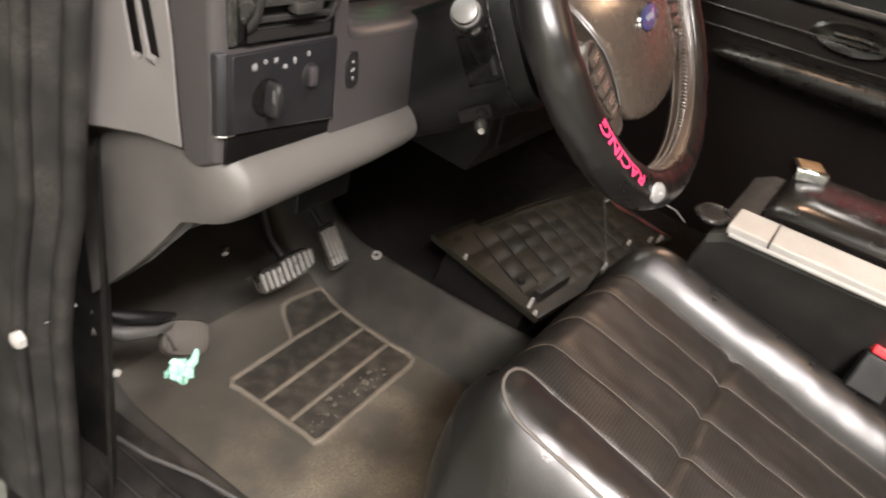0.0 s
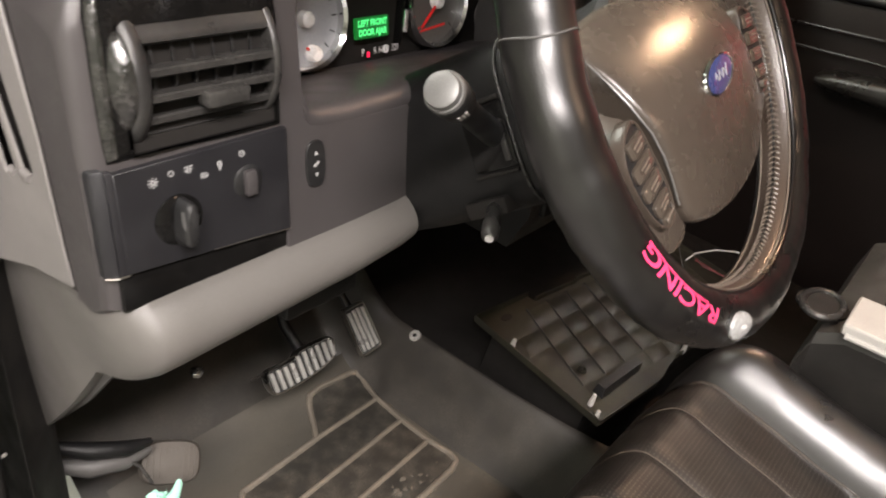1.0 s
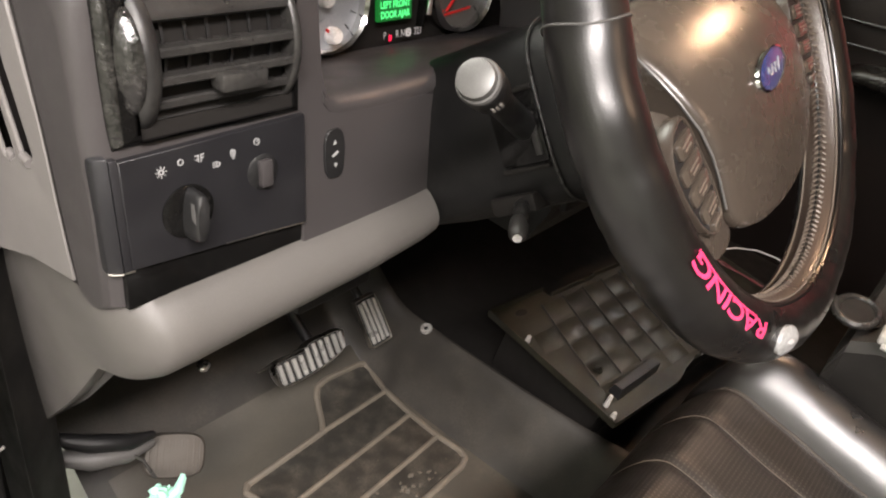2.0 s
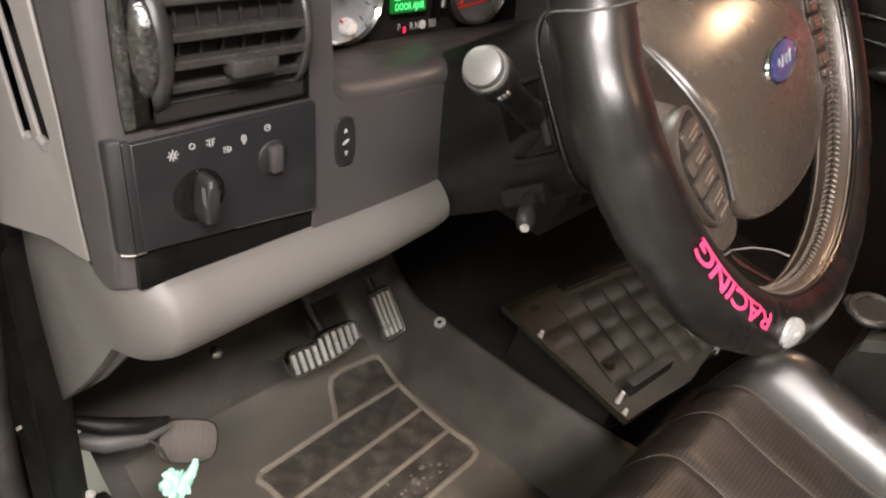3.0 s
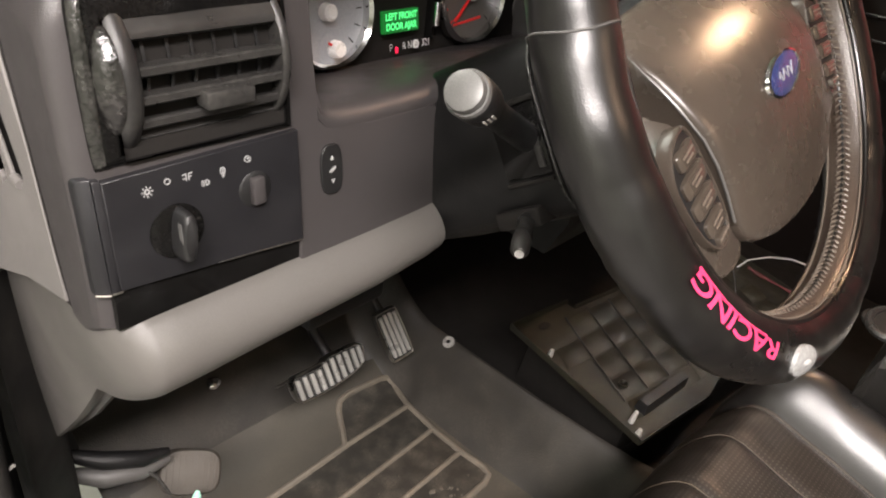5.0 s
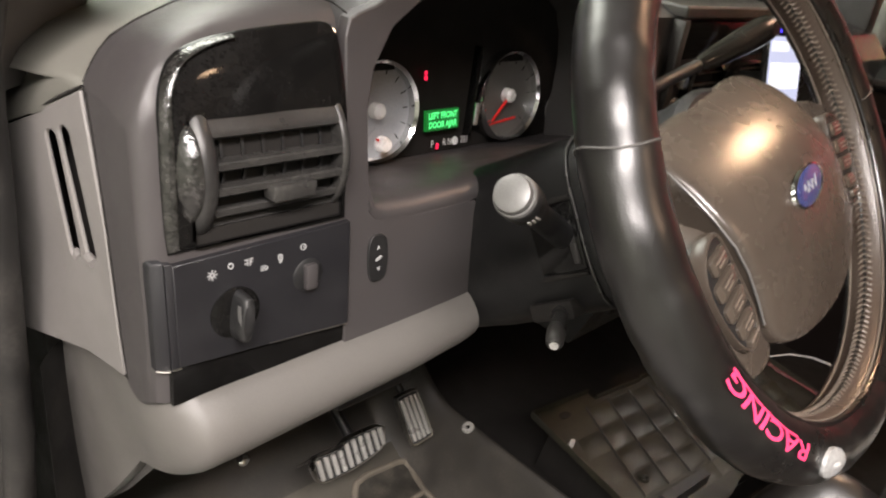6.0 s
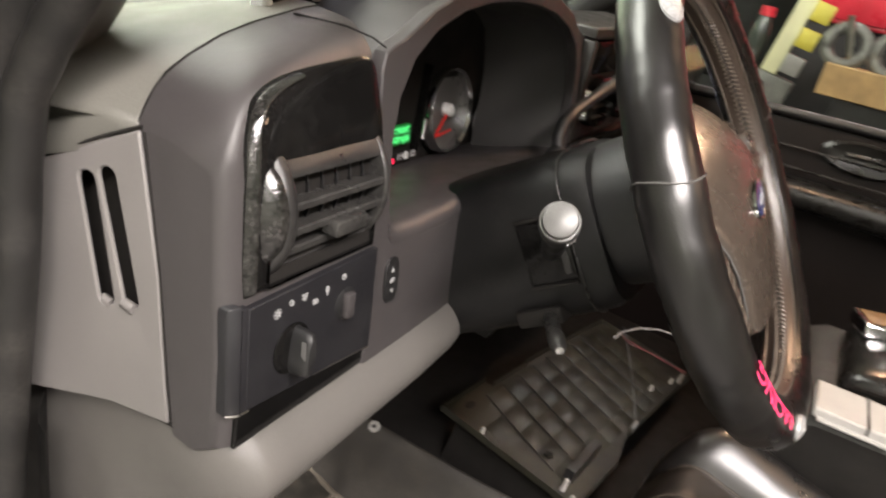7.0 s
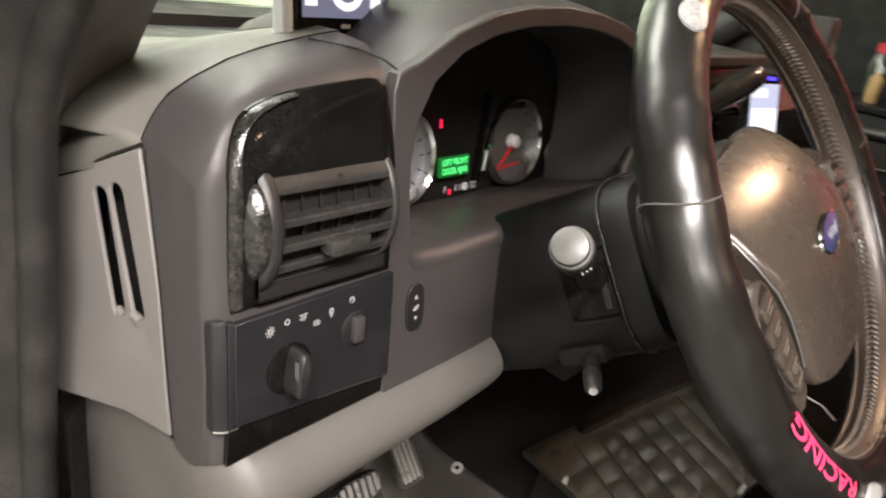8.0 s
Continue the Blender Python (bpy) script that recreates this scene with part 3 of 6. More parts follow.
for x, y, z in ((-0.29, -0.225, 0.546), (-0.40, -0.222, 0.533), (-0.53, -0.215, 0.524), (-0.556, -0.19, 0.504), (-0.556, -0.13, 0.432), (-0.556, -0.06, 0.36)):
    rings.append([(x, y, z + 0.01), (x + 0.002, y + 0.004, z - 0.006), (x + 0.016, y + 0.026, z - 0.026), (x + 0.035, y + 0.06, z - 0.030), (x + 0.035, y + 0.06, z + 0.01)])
part("bolster_return", loft(rings), M_KNEE_SHADE, dash, "under edge of the knee bolster, its shade put into the colour")
part("bolster_bolt", turned([(0, 0), (0.007, 0), (0.007, 0.004), (0.004, 0.009), (0, 0.009)], pose(-0.425, -0.098, 0.374, 115, 0, -35), 8), M_CHROME, dash, "small shiny bolt")
# the deep shade under the dash is in this box's near-black colour
part("under_dash", box(-0.55, 0.2, -0.15, 0.2, 0.47, 0.53, bev=0.01), M_DARK, dash, "underside of the dash, its shade put into the colour")
part("under_dash_bracket", box(-0.33, -0.22, -0.13, -0.05, 0.405, 0.45, bev=0.006), M_BLACK, dash, "black bracket under the dash")

joint([(-0.5805, -0.1655, 0.7885), (-0.586, -0.14, 0.7755), (-0.593, -0.11, 0.758), (-0.598, -0.08, 0.744)])
joint([(-0.5775, -0.203, 0.598), (-0.580, -0.15, 0.5955), (-0.588, -0.11, 0.588), (-0.594, -0.066, 0.5775)])
joint([(-0.5788, -0.166, 0.785), (-0.5788, -0.184, 0.70), (-0.5788, -0.195, 0.63), (-0.578, -0.201, 0.597)], 0.0008)
joint([(x, -0.1593, joint_height(x) + 0.0002) for x in (-0.5775, -0.574, -0.571, -0.567, -0.56, -0.552, -0.545, -0.533, -0.521, -0.508, -0.496, -0.483, -0.47, -0.45, -0.43)], 0.0007)
joint([(-0.4312, -0.221, 0.8415), (-0.436, -0.212, 0.8465), (-0.446, -0.196, 0.8505), (-0.462, -0.165, 0.8512)], 0.0008)

# cluster bezel: plate with an arched opening
def plate_at(x, z):
    return (x, -0.2465 + (z - 0.60) * 0.112, z)


ARCH = [(-0.409, 0.745), (-0.410, 0.775), (-0.404, 0.806), (-0.388, 0.832), (-0.358, 0.852), (-0.317, 0.8655), (-0.27, 0.873), (-0.215, 0.8755), (-0.16, 0.873), (-0.11, 0.8655),
        (-0.065, 0.852), (-0.035, 0.832), (-0.022, 0.806), (-0.018, 0.775), (-0.022, 0.735), (-0.03, 0.712)]
MID = (-0.205, 0.775)


def grown(line, d):
    out = []
    for i, (x, z) in enumerate(line):
        a, b = line[max(0, i - 1)], line[min(len(line) - 1, i + 1)]
        t = Vector((b[0] - a[0], b[1] - a[1])).normalized()
        out.append((x - t.y * d, z + t.x * d))
    return out


floor_line = [(-0.30, 0.690), (-0.36, 0.690), (-0.40, 0.699)]
hole = [(-0.4075, 0.722)] + ARCH + [(-0.12, 0.702), (-0.2, 0.697)] + floor_line
rim = grown(ARCH[1:], 0.016)
outer = [(-0.4305, 0.597), (-0.4305, 0.826), (-0.427, 0.838), (-0.418, 0.842), (-0.405, 0.846)] + rim[3:] + [(0.03, 0.70), (0.03, 0.66), (-0.06, 0.665), (-0.275, 0.69), (-0.283, 0.60)]
cb = cut_plate(outer, [hole], plate_at, (0, 0.012, 0))
soften(part("cluster_bezel", cb, M_BEZEL, dash, "flint grey bezel round the cluster"), 0.005, 4, 50)

rings = []
for d, g, dz in ((0.004, 0.014, 0.0), (0.02, 0.0165, 0.003), (0.05, 0.018, 0.004), (0.10, 0.018, 0.002), (0.17, 0.016, -0.008), (0.26, 0.01, -0.03)):
    up = [plate_at(x, z) for x, z in grown(ARCH, g)]
    dn = [plate_at(x, z) for x, z in grown(ARCH, g - 0.009)]
    rings.append([(x, y + d, z + dz) for x, y, z in up] + [(x, y + d, z + dz) for x, y, z in reversed(dn)])
part("hood", loft(rings), M_BEZEL, dash, "flint grey arched hood over the dials")
rings = []
for d, g in ((0.006, 0.0035), (0.03, 0.001), (0.06, -0.003), (0.115, -0.012)):
    line = grown(ARCH, g)
    line += [(line[-1][0], 0.70 - 0.1 * d), (line[-1][0], 0.685 - 0.12 * d)]
    rings.append([(x, plate_at(x, z)[1] + d, z) for x, z in line])
inner = bmesh.new()
rows = [[inner.verts.new(p) for p in r] for r in rings]
for a, b in zip(rows, rows[1:]):
    for i in range(len(a) - 1):
        inner.faces.new((a[i], a[i + 1], b[i + 1], b[i]))
part("hood_lining", inner, M_LINING, dash, "matt black inside of the hood")
LEDGE = ((-0.2300, 0.684), (-0.2362, 0.688), (-0.2366, 0.692), (-0.2348, 0.6965), (-0.231, 0.7), (-0.224, 0.7018), (-0.20, 0.699), (-0.16, 0.691), (-0.112, 0.682), (-0.105, 0.66), (-0.2, 0.665))
ramp = loft([[(x, y, z + dz * smooth(-0.12, -0.23, y)) for y, z in LEDGE] for x, dz in ((-0.4085, 0.014), (-0.402, 0.006), (-0.39, 0.002), (-0.36, 0.0), (-0.30, 0.001), (-0.16, 0.007), (-0.02, 0.010))])
part("cluster_ledge", ramp, M_BEZEL, dash, "grey ledge under the dials")

# mirror switch on the bezel
sw = thing("mirror_switch", (-0.399, -0.24, 0.662), "black oval mirror switch with white arrows", "switch")
sw_m = Matrix.Translation((-0.399, -0.2395, 0.662)) @ pose(0, 0, 0, 90 - 6.4, 0, 0)
soften(part("body", cut_plate(oval(0, 0, 0.0098, 0.0192, 28, 3.0), [], lambda a, b: sw_m @ Vector((a, b, 0.0022)), sw_m.to_3x3() @ Vector((0, 0, -0.006))), M_BLACK, sw), 0.0012, 2)
for k, (px, pz, s) in enumerate(((0.0, 0.0085, 1), (0.0, -0.0085, -1))):
    soften(part("arrow", cut_plate([(px - 0.0018, pz - 0.0011 * s), (px + 0.0018, pz - 0.0011 * s), (px, pz + 0.0022 * s)], [], lambda a, b: sw_m @ Vector((a, b, 0.0029)), sw_m.to_3x3() @ Vector((0, 0, -0.0008))), M_ICON, sw), 0.0001)
part("mark", cut_plate(oval(0, 0, 0.0035, 0.0012, 12, 2, 0.5), [], lambda a, b: sw_m @ Vector((a, b, 0.0029)), sw_m.to_3x3() @ Vector((0, 0, -0.0008))), M_ICON, sw)

# ---- glossy vent panel ----
GP = [(-0.5665, 0.703), (-0.5668, 0.74), (-0.566, 0.775), (-0.5635, 0.797), (-0.557, 0.812), (-0.545, 0.821), (-0.525, 0.827), (-0.50, 0.831), (-0.47, 0.834), (-0.437, 0.836), (-0.434, 0.82), (-0.4335, 0.7035), (-0.4345, 0.703), (-0.5645, 0.703)]
GP = rounded(GP)
gloss = thing("vent_surround", (-0.5, -0.235, 0.70), "glossy black vent surround with glints painted on its edge", "trim panel")
VENT_HOLE = [(-0.549, 0.7065), (-0.4385, 0.7065), (-0.4385, 0.784), (-0.549, 0.784)]


def ray_to(line, cx, cz, angle):
    """Where a ray from (cx, cz) leaves a closed outline."""
    dx, dz = math.cos(angle), math.sin(angle)
    best = 0.0
    for (ax, az), (bx_, bz_) in zip(line, line[1:] + line[:1]):
        ex, ez = bx_ - ax, bz_ - az
        det = ex * dz - ez * dx
        if abs(det) < 1e-12:
            continue
        u = (dx * (az - cz) - dz * (ax - cx)) / det
        d = (ex * (az - cz) - ez * (ax - cx)) / det
        if -1e-9 <= u <= 1 + 1e-9 and d > best:
            best = d
    return cx + dx * best, cz + dz * best


CORNERS = sorted([math.atan2(z - 0.7455, x + 0.4937) for x, z in GP + VENT_HOLE] + [2 * math.pi * k / 220 - math.pi for k in range(220)])


def surround_ring(inset, y_off):
    """One ring of the surround, that far in from its outer edge."""
    ring_ = []
    for a in CORNERS:
        (ox, oz), (ix, iz) = ray_to(GP, -0.4937, 0.7455, a), ray_to(VENT_HOLE, -0.4937, 0.7455, a)
        gap = math.hypot(ix - ox, iz - oz)
        f = min(1.0, inset / max(gap, 1e-6))
        left = smooth(-0.47, -0.545, ox)
        x, z = ox + (ix - ox) * f, oz + (iz - oz) * f
        ring_.append((x, face_y(z) + y_off * (0.35 + 0.65 * left) - 0.0045 * (0.65 - 0.65 * left), z))
    return ring_


rings = [surround_ring(d, y) for d, y in ((0.0, 0.0030), (0.0004, -0.0002), (0.0012, -0.0012), (0.0028, -0.0022), (0.0050, -0.0034), (0.0078, -0.0044), (0.011, -0.0051), (0.015, -0.0055), (0.020, -0.0057), (0.03, -0.0058), (0.05, -0.0057), (1.0, -0.0054))]
rings.append([(x, y + 0.006, z) for x, y, z in rings[-1]])
part("panel", loft(rings, caps=False), M_GLOSS, gloss, "rounded glossy black face with fine speckle")


def edge_at(u, v):
    """The surround's rim with painted reflections, from its lower left corner up and over the top."""
    a = radians(209 - 106 * u)
    x, z = ray_to(GP, -0.4937, 0.7455, a)
    wide = 0.0070 * (1 - 0.80 * smooth(0.45, 1.0, u))
    d = 0.0003 + wide * v
    x, z = x - d * math.cos(a), z - d * math.sin(a)
    crown = 0.0009 + 0.0055 * (1 - (1 - v) ** 2.2)
    return (x, face_y(z) - crown + (0.003 if v > 0.97 or v < 0.02 else 0.0), z)


part("bright_edge", sheet(edge_at, 90, 14), M_GLINT, gloss, "rounded edge with speckled reflections put into its colour")

# ---- air vent ----
vent = thing("air_vent", (-0.497, -0.24, 0.75), "grey plastic barrel air vent with four slats", "air vent")
VX0, VX1 = -0.547, -0.441
VC = Vector((0, -0.196, 0.748))


def barrel(angle, r):
    return (VC.y - r * math.cos(radians(angle)), VC.z + r * math.sin(radians(angle)))


# outer frame: top and bottom lips of the barrel and the two cheeks
for a0, a1 in ((31, 47), (-45, -37)):
    rings = []
    for x in (VX0 + 0.004, VX0 + 0.01, VX1 - 0.01, VX1 - 0.004):
        line = [barrel(a0 + (a1 - a0) * k / 6, 0.0520 if k else 0.0508) for k in range(7)] + [barrel(a1 - (a1 - a0) * k / 6, 0.046) for k in range(7)]
        rings.append([(x, y, z) for y, z in line])
    part("lip", loft(rings), M_VENT, vent)
for x0, w, bulge in ((VX0 - 0.002, 0.0115, 0.003), (VX1 + 0.001, -0.006, 0.0015)):
    rings = []
    for f in (0.0, 0.12, 0.35, 0.65, 0.88, 1.0):
        r = 0.0515 + bulge * math.sin(math.pi * f) ** 0.6
        line = [barrel(-46 + 94 * k / 16, r) for k in range(17)] + [barrel(48 - 94 * k / 16, 0.036) for k in range(17)]
        rings.append([(x0 + w * f, y, z) for y, z in line])
    part("cheek", loft(rings), M_VENT, vent, "rounded cheek of the vent")
for a in (11, -7, -25):
    y0, z0 = barrel(a, 0.0508)
    rings = []
    for x in (VX0 + 0.010, (VX0 + VX1) / 2, VX1 - 0.004):
        rings.append([(x, y0 + dy, z0 + dz) for dy, dz in ((0, 0.0018), (0.0012, 0.0026), (0.014, 0.0012), (0.014, -0.0008), (0.0012, -0.003), (0, -0.002))])
    part("slat", loft(rings), M_VENT, vent)
for k in range(6):
    x = VX0 + 0.020 + k * 0.0145
    rings = [[(x - 0.003, y, z), (x - 0.001, y, z), (x + 0.006, y + 0.018, z), (x + 0.004, y + 0.018, z)] for y, z in ((-0.230, 0.714), (-0.238, 0.75), (-0.233, 0.771))]
    part("vane", loft(rings), M_BLACK, vent, "upright vane")
part("tab", box(-0.503, -0.470, -0.2535, -0.24, 0.7315, 0.7425, bev=0.002), M_VENT, vent, "small slider tab")
part("throat", cut_plate([(-0.5495, 0.7055), (-0.4375, 0.7055), (-0.4375, 0.7865), (-0.5495, 0.7865)], [], lambda x, z: (x, face_y(z) - 0.0016, z), (0, 0.0012, 0)), M_DARK, vent, "dark plate standing for the shaded vent throat")
disc = turned([(0, 0.0115), (0.010, 0.0113), (0.019, 0.0104), (0.027, 0.0088), (0.034, 0.0062), (0.0385, 0.0032), (0.0410, 0.0), (0.0415, -0.004)], Matrix.Translation((VX0 - 0.0050, -0.2085, 0.750)) @ pose(0, 0, 0, 0, -90, 0), 56)
part("side_disc", disc, M_GLINT, vent, "glossy pivot dome with speckled glints put into its colour")

# ---- headlamp switch panel ----
hl = thing("headlamp_switch_panel", (-0.5, -0.243, 0.62), "dark blue-grey headlamp switch panel with rotary knob", "switch panel")


def hl_at(x, z):
    return (x, -0.2495 + (z - 0.62) * 0.09, z)


soften(part("plate", cut_plate([(-0.5655, 0.629), (-0.5655, 0.6985), (-0.4305, 0.7005), (-0.4305, 0.6185)], [], hl_at, (0, 0.006, 0)), M_BLUE, hl), 0.001, 2)


def wrap_at(x, z, proud=0.0):
    """The panel's end, bent round the pod's corner."""
    q = min(1.0, max(0.0, (-0.5655 - x) / 0.0150))
    return (x, hl_at(x, z)[1] + 0.0145 * (1 - math.sqrt(1 - q * q)) - proud, z)


def wrap_strip(xs, low, top, round_top=0.0):
    rings_ = []
    for k, x in enumerate(xs):
        t = top - round_top * (k / (len(xs) - 1)) ** 4
        rings_.append([wrap_at(x, z, p) for z, p in ((low, -0.007), (low, -0.0005), (low + 0.001, 0.0), (t - 0.001, 0.0), (t, -0.0005), (t, -0.007))])
    return loft(rings_)


part("edge_strip", wrap_strip((-0.5656, -0.5661, -0.5680, -0.5695, -0.5700), 0.6285, 0.7000), M_BLUE, hl, "narrow rounded edge of the panel")
part("side_wrap", wrap_strip((-0.5706, -0.5710, -0.5720, -0.5735, -0.5750, -0.5765, -0.5773, -0.5776), 0.6280, 0.7015, 0.005), M_BLUE, hl, "wrapped end of the panel")
part("lower_edge", tube([wrap_at(x, 0.6283, 0.0003) for x in (-0.5776, -0.5766, -0.5750, -0.5735, -0.5720, -0.5706)], 0.0007, 8), M_STEEL, hl, "thin bright line along the lower edge")
part("lower_edge", tube([wrap_at(x, 0.6288, 0.0003) for x in (-0.5699, -0.5680, -0.5640)], 0.0006, 8), M_STEEL, hl, "thin bright line along the lower edge")
part("lower_edge", tube([hl_at(-0.50, 0.6245), hl_at(-0.47, 0.622), hl_at(-0.4315, 0.6183)], 0.0004, 6), M_STEEL, hl, "thin bright line along the lower edge")
soften(part("lower_strip", cut_plate([(-0.5690, 0.5985), (-0.5690, 0.6275), (-0.4305, 0.6165), (-0.4305, 0.6005)], [], lambda x, z: (x, -0.2452, z), (0, 0.006, 0)), M_GLOSS, hl, "glossy black strip"), 0.001, 2)
hl_turn = pose(0, 0, 0, 90 - 5.1, 0, 0)
km = Matrix.Translation(Vector(hl_at(-0.525, 0.6565))) @ hl_turn
part("knob_base", turned([(0, 0.0025), (0.0155, 0.0025), (0.0178, 0.001), (0.018, -0.002), (0, -0.002)], km, 40), M_GLOSS, hl, "recessed black knob base")
grip = bmesh.new()
rings = []
for h, s in ((0.002, 1.0), (0.012, 0.97), (0.016, 0.9), (0.0175, 0.72)):
    rings.append([km @ Vector((a, b, h)) for a, b in oval(0, 0, 0.0052 * s, 0.0168 * s, 24, 2.6, -0.12)])
part("knob", loft(rings, bm=grip), M_BLACK, hl, "black rotary knob grip")
# highlight along the grip's left edge, put in as a pale strip
part("knob_line", box(-0.0050, -0.0046, -0.0105, 0.0110, 0.0120, 0.0158, m=km), M_SILVER, hl, "pale strip standing for the glare on the grip's edge")
dm = Matrix.Translation(Vector(hl_at(-0.4675, 0.668))) @ hl_turn
part("dimmer_recess", turned([(0, 0.0012), (0.0105, 0.0012), (0.0125, 0.0), (0, 0.0)], dm, 32), M_BLACK, hl)
part("dimmer", box(-0.0048, 0.0048, -0.0095, 0.0095, 0, 0.006, m=dm, bev=0.0016), M_BEZEL, hl, "grey dimmer thumbwheel")


def flat_mark(name, outline, holes, m, parent, material, lift=0.0006):
    return part(name, cut_plate(outline, holes, lambda a, b: m @ Vector((a, b, lift)), m.to_3x3() @ Vector((0, 0, -0.0008))), material, parent)


def hl_m(x, z):
    return Matrix.Translation(Vector(hl_at(x, z))) @ hl_turn @ Matrix.Scale(0.8, 4)


ring = lambda r0, r1: (oval(0, 0, r1, r1, 20), [oval(0, 0, r0, r0, 16)])
flat_mark("sun_icon", *ring(0.0012, 0.0024), hl_m(-0.540, 0.6865), hl, M_ICON)
for k in range(8):
    a = k * math.pi / 4
    part("sun_ray", box(0.003, 0.0046, -0.0004, 0.0004, -0.0002, 0.0006, m=hl_m(-0.540, 0.6865) @ Matrix.Rotation(a, 4, "Z")), M_ICON, hl)
flat_mark("off_icon", *ring(0.0018, 0.0026), hl_m(-0.527, 0.6895), hl, M_ICON)
m = hl_m(-0.514, 0.689)
for k, (a, b, c, d) in enumerate(((-0.0014, -0.0007, -0.003, 0.003), (-0.004, -0.0014, 0.0020, 0.0027), (-0.004, -0.0014, -0.0012, -0.0005), (0.0008, 0.0015, -0.003, 0.003), (0.0015, 0.004, 0.0022, 0.003), (0.0015, 0.0035, -0.0003, 0.0004))):
    part("park_lamp_icon", box(a, b, c, d, -0.0002, 0.0006, m=m), M_ICON, hl)
m = hl_m(-0.5025, 0.682)
flat_mark("headlamp_icon", [(0.0, -0.0024), (0.0018, -0.0022), (0.0034, -0.001), (0.0034, 0.001), (0.0018, 0.0022), (0.0, 0.0024)], [[(0.0007, -0.0016), (0.0016, -0.0014), (0.0026, -0.0006), (0.0026, 0.0006), (0.0016, 0.0014), (0.0007, 0.0016)]], m, hl, M_ICON)
for k in range(4):
    part("beam_line", box(-0.0036, -0.0008, -0.0021 + 0.0013 * k, -0.0016 + 0.0013 * k, -0.0002, 0.0006, m=m), M_ICON, hl)
m = hl_m(-0.490, 0.686)
flat_mark("fog_icon", oval(0, 0.0008, 0.0024, 0.0030, 18, 2.5), [oval(0, 0.0008, 0.0016, 0.0022, 14, 2.5)], m, hl, M_ICON)
part("beam_line", box(-0.0004, 0.0004, -0.0045, 0.003, -0.0002, 0.0006, m=m), M_ICON, hl)
part("beam_line", box(-0.0014, 0.0014, -0.0036, -0.003, -0.0002, 0.0006, m=m), M_ICON, hl)
flat_mark("dimmer_icon", *ring(0.0023, 0.003), hl_m(-0.4715, 0.690), hl, M_ICON)
part("dimmer_icon_hand", box(-0.0003, 0.0003, -0.0005, 0.0019, -0.0002, 0.0006, m=hl_m(-0.4715, 0.690) @ Matrix.Rotation(-0.7, 4, "Z")), M_ICON, hl)

# ---- instrument cluster ----
clu = thing("instrument_cluster", (-0.205, -0.1, 0.70), "dark instrument cluster with chrome-ringed dials and green display", "instrument cluster")
part("back_panel", box(-0.40, -0.01, -0.108, -0.098, 0.672, 0.875), M_DARK, clu)


def dial(cx, cz, r, face):
    m = Matrix.Translation((cx, -0.112, cz)) @ pose(0, 0, 0, 90 - 8, 0, 0)
    d = part("gauge", turned([(0, 0.001), (r * 0.9, 0.001), (r * 0.93, -0.004), (0, -0.004)], m, 44), face, clu, "round dial face")
    part("ring", turned([(r * 0.9, 0.0), (r * 0.9, 0.009), (r * 0.96, 0.012), (r, 0.008), (r, -0.004)], m, 48), M_CHROME, d, "chrome dial ring")
    part("hub_cap", turned([(0, 0.012), (r * 0.1, 0.0115), (r * 0.15, 0.009), (r * 0.16, 0.001), (0, 0.001)], m, 24), M_HUBCAP, d, "silver needle hub")
    for k in range(13):
        a = radians(225 - k * 270 / 12)
        part("tick", box(r * 0.72, r * 0.85, -0.0005, 0.0005, 0.0008, 0.0016, m=m @ Matrix.Rotation(a, 4, "Z")), M_NEEDLE if k < 2 else M_DARK, d)
    return m, d


m, d = dial(-0.3035, 0.7345, 0.0485, M_DIAL)
mm = Matrix.Translation((-0.2965, -0.114, 0.7025)) @ pose(0, 0, 0, 82, 0, 0)
sub = part("small_gauge", turned([(0, 0.004), (0.017, 0.004), (0.018, 0.001), (0, 0.001)], mm, 28), M_DIAL, clu, "small fuel dial")
part("hub_cap", turned([(0, 0.014), (0.006, 0.0135), (0.0075, 0.011), (0.008, 0.003), (0, 0.003)], mm, 22), M_HUBCAP, sub)
part("tick", box(-0.011, -0.002, -0.001, 0.001, 0.0075, 0.009, m=mm @ Matrix.Rotation(radians(-35), 4, "Z")), M_NEEDLE, sub)
m, d = dial(-0.1145, 0.7355, 0.0495, M_DIALDARK)
part("needle", box(0.004, 0.038, -0.0012, 0.0012, 0.006, 0.008, m=m @ Matrix.Rotation(radians(222), 4, "Z")), M_NEEDLE, d, "red needle")
part("red_zone", cut_plate([(-0.016, -0.031), (0.026, -0.027), (0.026, -0.0245), (-0.016, -0.029)], [], lambda a, b: m @ Vector((a - 0.008, b, 0.0022)), m.to_3x3() @ Vector((0, 0, -0.001))), M_NEEDLE, d, "red line on the dial")
mm = Matrix.Translation((-0.022, -0.116, 0.712)) @ pose(0, 0, 0, 82, 0, 0)
sub = part("small_gauge", turned([(0, 0.003), (0.018, 0.003), (0.019, 0.001), (0, 0.001)], mm, 28), M_DIALDARK, clu, "small temperature dial")
part("arc", cut_plate(oval(0, 0, 0.016, 0.016, 28), [oval(0, 0, 0.0135, 0.0135, 24)], lambda a, b: mm @ Vector((a, b, 0.0042)), mm.to_3x3() @ Vector((0, 0, -0.001))), M_DIALDARK, sub)
dm = Matrix.Translation((-0.2138, -0.1145, 0.718)) @ pose(0, 0, 0, 82, 0, 0)
scr = part("display", box(-0.0238, 0.0238, -0.0103, 0.0103, -0.002, 0.002, m=dm, bev=0.0008), M_LCD, clu, "lit green message display")
